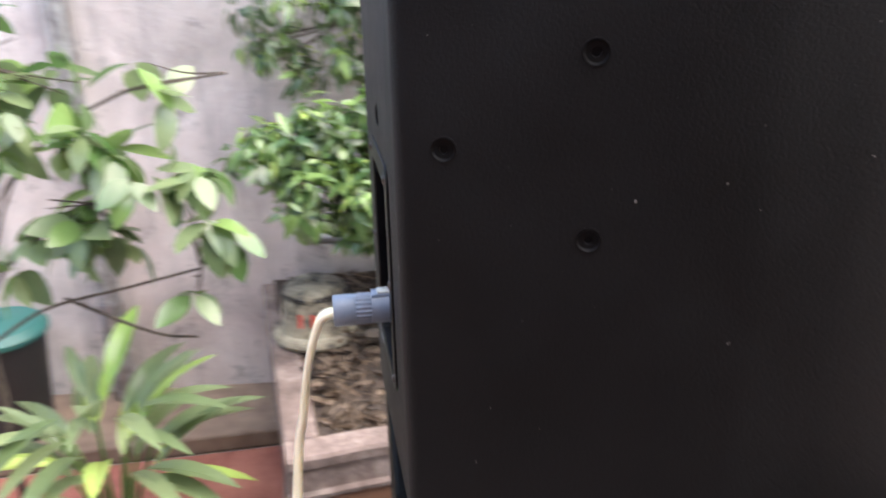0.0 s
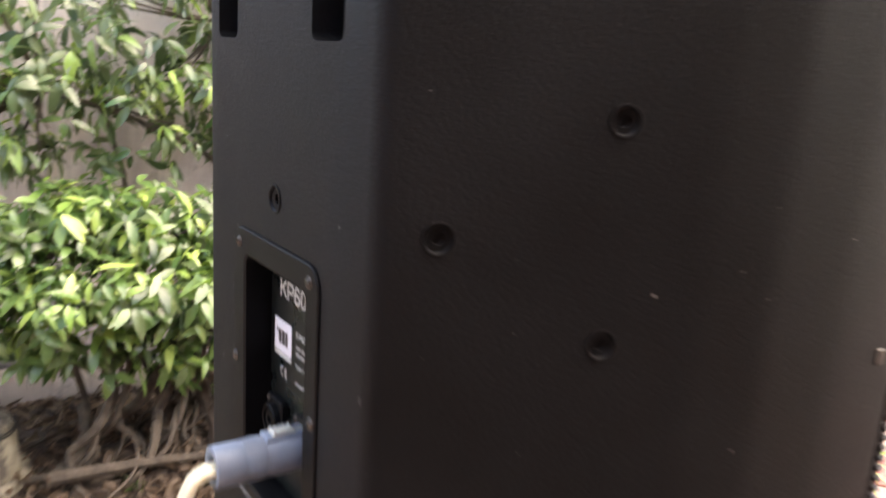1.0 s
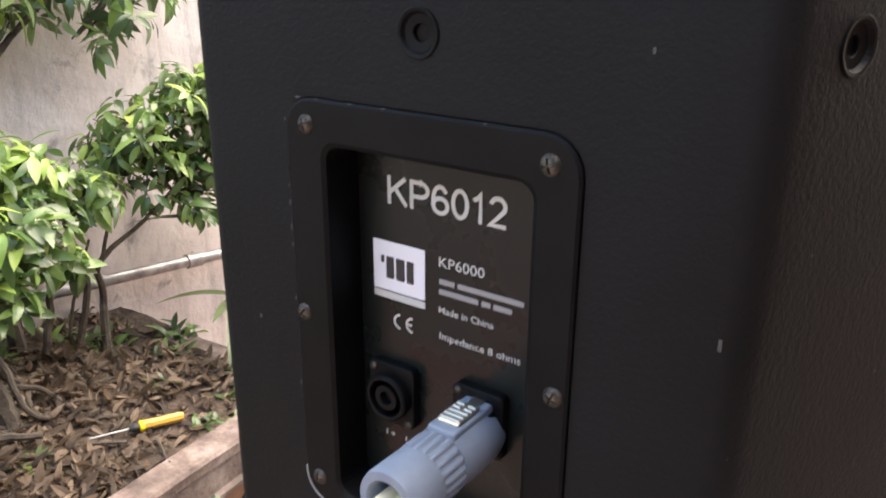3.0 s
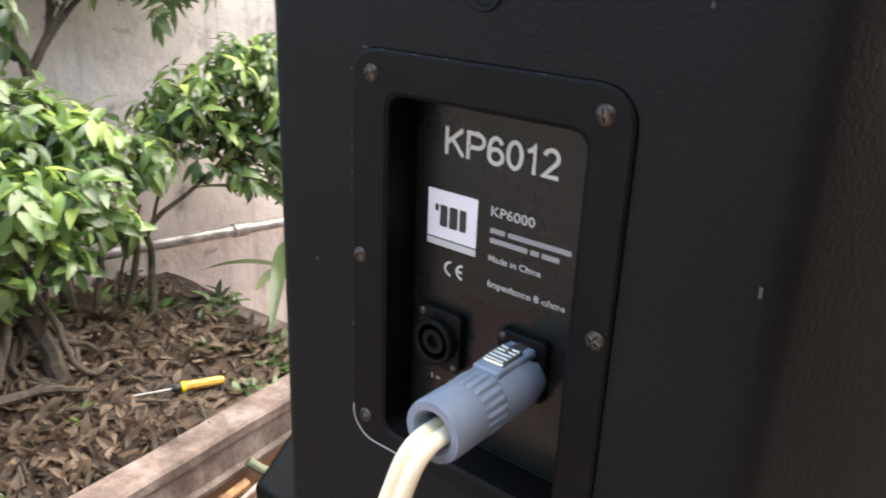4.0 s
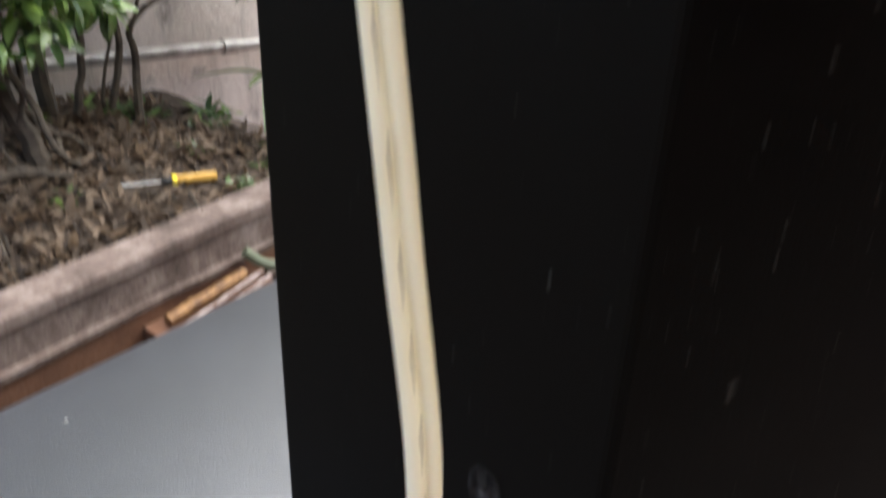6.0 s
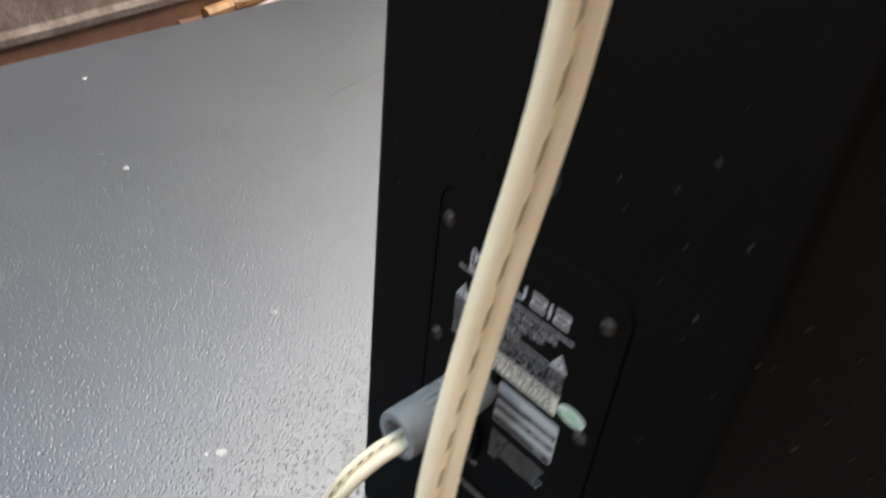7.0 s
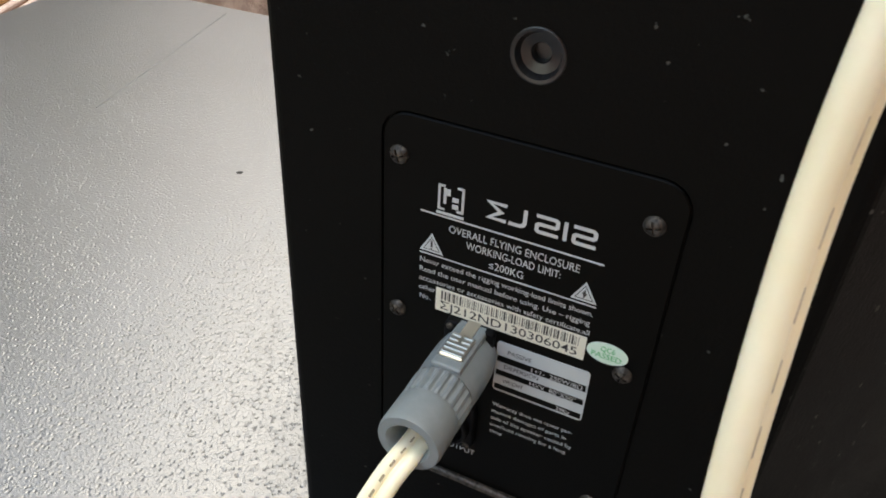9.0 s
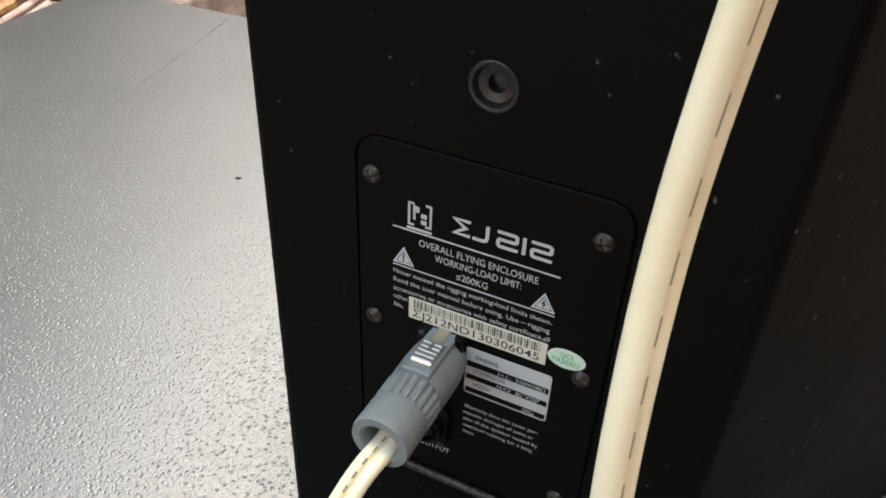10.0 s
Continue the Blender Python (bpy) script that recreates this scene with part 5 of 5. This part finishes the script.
def build_gap_clutter():
    # sticks, pipes and hose wedged between subwoofer and planter wall
    z = 0.40
    t = empty("bamboo_stick", Matrix.Identity(4), label="split bamboo stick leaning between subwoofer and planter", category="stick")
    part("cane", rod((-1.245, 0.54, 0.389), (-1.27, 0.78, 0.405), 0.014, 8), M_bamboo, t)
    for k in (0.3, 0.65):
        q = Vector((-1.245, 0.54, 0.389)).lerp(Vector((-1.27, 0.78, 0.405)), k)
        part("node", rod(q - Vector((0, 0.005, 0)), q + Vector((0, 0.005, 0)), 0.0165, 8), M_bamboo, t)
    for k, (x, dx) in enumerate(((-1.205, 0.0), (-1.185, 0.012))):
        o = part("plastic_pipe", rod((x, 0.56 + 0.06 * k, 0.382), (x - 0.045 + dx, 0.82, 0.4), 0.0075, 10), M_pvc)
        tagged(o, "thin pinkish plastic pipe beside the subwoofer", "pipe", "plastic pipes beside the subwoofer")
    o = part("board", box(-1.29, -1.16, 0.5, 0.84, 0.345, 0.372, 0.003), M_brown)
    tagged(o, "reddish brick ledge carrying sticks and pipes", "ledge", kind="structure")
    o = part("garden_hose", sweep(smooth_path([(-1.29, 0.8, 0.45), (-1.26, 0.84, 0.41), (-1.21, 0.90, 0.395), (-1.15, 0.99, 0.39), (-1.1, 1.15, 0.39), (-1.12, 1.35, 0.375)], 8), circle(0.014, 10)), M_hose, smooth=True)
    tagged(o, "grey-green garden hose lying by the planter", "hose")
    o = part("ledge", box(-1.30, -1.05, 0.86, 1.6, 0.0, 0.375, 0.01), M_kerb)
    tagged(o, "rough cement ledge at the planter's foot", "ledge", kind="structure")


def build_terrace():
    # low round stone table
    t = empty("stone_table", pose(-1.23, 2.55, 0), label="low round pale stone table on a turned pedestal", category="table")
    part("tabletop", lathe([(0, 0.5), (0.22, 0.5), (0.255, 0.52), (0.262, 0.535), (0.25, 0.545), (0.268, 0.555), (0.27, 0.58), (0.255, 0.59), (0, 0.59)], 40), M_stone, t, smooth=True)
    part("pedestal", lathe([(0, 0), (0.11, 0), (0.115, 0.03), (0.1, 0.045), (0.112, 0.06), (0.112, 0.1), (0.095, 0.12), (0.105, 0.14), (0.1, 0.17), (0.075, 0.22), (0.07, 0.36), (0.1, 0.44), (0.15, 0.5), (0, 0.5)], 32), M_stone, t, smooth=True)
    # potted plant
    p = empty("flowerpot", pose(-1.2, 3.16, 0) @ Matrix.Scale(0.88, 4), label="terracotta flowerpot with a green plant", category="flowerpot")
    part("pot", lathe([(0, 0), (0.13, 0), (0.135, 0.01), (0.178, 0.19), (0.19, 0.195), (0.192, 0.23), (0.18, 0.235), (0.17, 0.2), (0, 0.19)], 32), M_terra, p, smooth=True)
    part("potting_soil", lathe([(0, 0.205), (0.172, 0.2)], 24), M_soil, p)
    rng = random.Random(31)
    for k in range(46):
        a = rng.uniform(0, 6.3)
        L = rng.uniform(0.12, 0.26)
        m = Matrix.Translation((0.08 * math.cos(a), 0.08 * math.sin(a), 0.2)) @ Euler((0, -rng.uniform(0.2, 1.2), a)).to_matrix().to_4x4()
        part("leaf", leaf_bm(L, L * 0.22, 0.3, 0.5, 6), M_leaf_pale if k % 3 else M_leaf_lit, p, smooth=True).matrix_basis = m
    p2 = copy_thing(p, pose(-0.72, 3.7, 0, 0, 0, 70))
    b = empty("plastic_basin", pose(-0.78, 3.66, 0.28), label="blue plastic basin on a flowerpot", category="basin")
    part("bowl", lathe([(0, 0), (0.11, 0), (0.16, 0.1), (0.17, 0.1), (0.165, 0.11), (0.15, 0.1), (0.1, 0.012), (0, 0.012)], 24), M_blue, b, smooth=True)
    # loudspeaker on a pole stand
    c = empty("loudspeaker", pose(-1.02, 2.27, 0.72, 0, 0, 35), label="black loudspeaker with a dark horn on a pole stand", category="loudspeaker")
    body = carved(prism([(-0.3, -0.17), (0.3, -0.17), (0.24, 0.2), (-0.24, 0.2)], 0, 1.2, 0.008), [box(-0.15, 0.15, -0.2, -0.06, 0.33, 0.55)])
    part("cabinet", body, M_cab, c)
    horn = bmesh.new()
    loops(horn, [[(x, -0.165, z) for x, z in rounded(-0.145, 0.145, 0.335, 0.545, 0.02)], [(x, -0.10, z) for x, z in rounded(-0.07, 0.07, 0.38, 0.5, 0.02)], [(x, -0.065, z) for x, z in rounded(-0.02, 0.02, 0.42, 0.46, 0.01)]])
    part("horn", horn, M_plate, c, "dark horn mouth", smooth=True)
    part("trim", box(-0.15, 0.15, -0.174, -0.168, 0.552, 0.562, 0.001, 1), M_metal, c)
    st = empty("speaker_stand", pose(-1.127, 2.213, 0), label="black tubular loudspeaker stand", category="stand")
    part("pole", rod((0, 0, 0.06), (0, 0, 0.72), 0.027, 16), M_rubber, st, smooth=True)
    part("collar", rod((0, 0, 0.54), (0, 0, 0.62), 0.037, 16), M_rubber, st, smooth=True)
    part("knob", rod((0.03, 0, 0.585), (0.11, 0.09, 0.585), 0.014, 10), M_rubber, st)
    w = part("wrapped_base", lathe([(0, 0), (0.13, 0), (0.135, 0.04), (0.12, 0.09), (0.06, 0.1), (0.022, 0.1)], 9), M_cloth, st, "white plastic wrapping round the foot")
    for k in range(3):
        a = radians(120 * k + 20)
        part("leg", rod((0.03 * math.cos(a), 0.03 * math.sin(a), 0.3), (0.42 * math.cos(a), 0.42 * math.sin(a), 0.012), 0.012, 10), M_rubber, st)



def build_wall_clutter():
    top = empty("drainpipe", Matrix.Identity(4), label="grey-blue plastic drainpipe on the garden wall", category="drainpipe")
    part("pipe", rod((-2.5, -0.92, 0.0), (-2.5, -0.92, 2.12), 0.045, 16), M_pipe, top, smooth=True)
    for z in (0.5, 1.5):
        part("clip", rod((-2.5, -0.92, z), (-2.5, -0.92, z + 0.03), 0.05, 16), M_pipe, top)
    t = empty("rubbish_bin", pose(-2.32, -1.3, 0.08), label="black plastic bin with a teal lid", category="bin")
    part("body", lathe([(0, 0), (0.13, 0), (0.17, 0.42), (0.175, 0.42), (0.178, 0.44), (0, 0.44)], 24), M_rubber, t, smooth=True)
    part("lid", lathe([(0.185, 0.43), (0.187, 0.45), (0.16, 0.475), (0.03, 0.49), (0.028, 0.505), (0, 0.505)], 24), M_teal, t, "teal lid", smooth=True)


build_plants()
build_wall_clutter()
build_litter()
build_screwdriver()
build_pipe()
build_upturned_pot()
build_gap_clutter()
build_terrace()


def build_light_screens():
    """Plain unseen walls and roof, added behind and over the camera to shade the cabinets."""
    tagged(part("wall_house_side", box(2.9, 3.1, -3.2, 5.0, 0, 3.2), M_screen), "added unseen brown wall that cuts and tints the light", "wall", kind="structure")
    tagged(part("wall_house_back", box(-0.6, 3.1, -3.4, -3.2, 0, 3.2), M_screen), "added unseen brown wall that cuts and tints the light", "wall", kind="structure")
    tagged(part("ceiling", box(1.5, 3.3, -3.6, 5.2, 3.2, 3.36), M_screen), "added unseen brown roof that blocks sky light", "ceiling", kind="structure")


build_light_screens()
build_tiles()
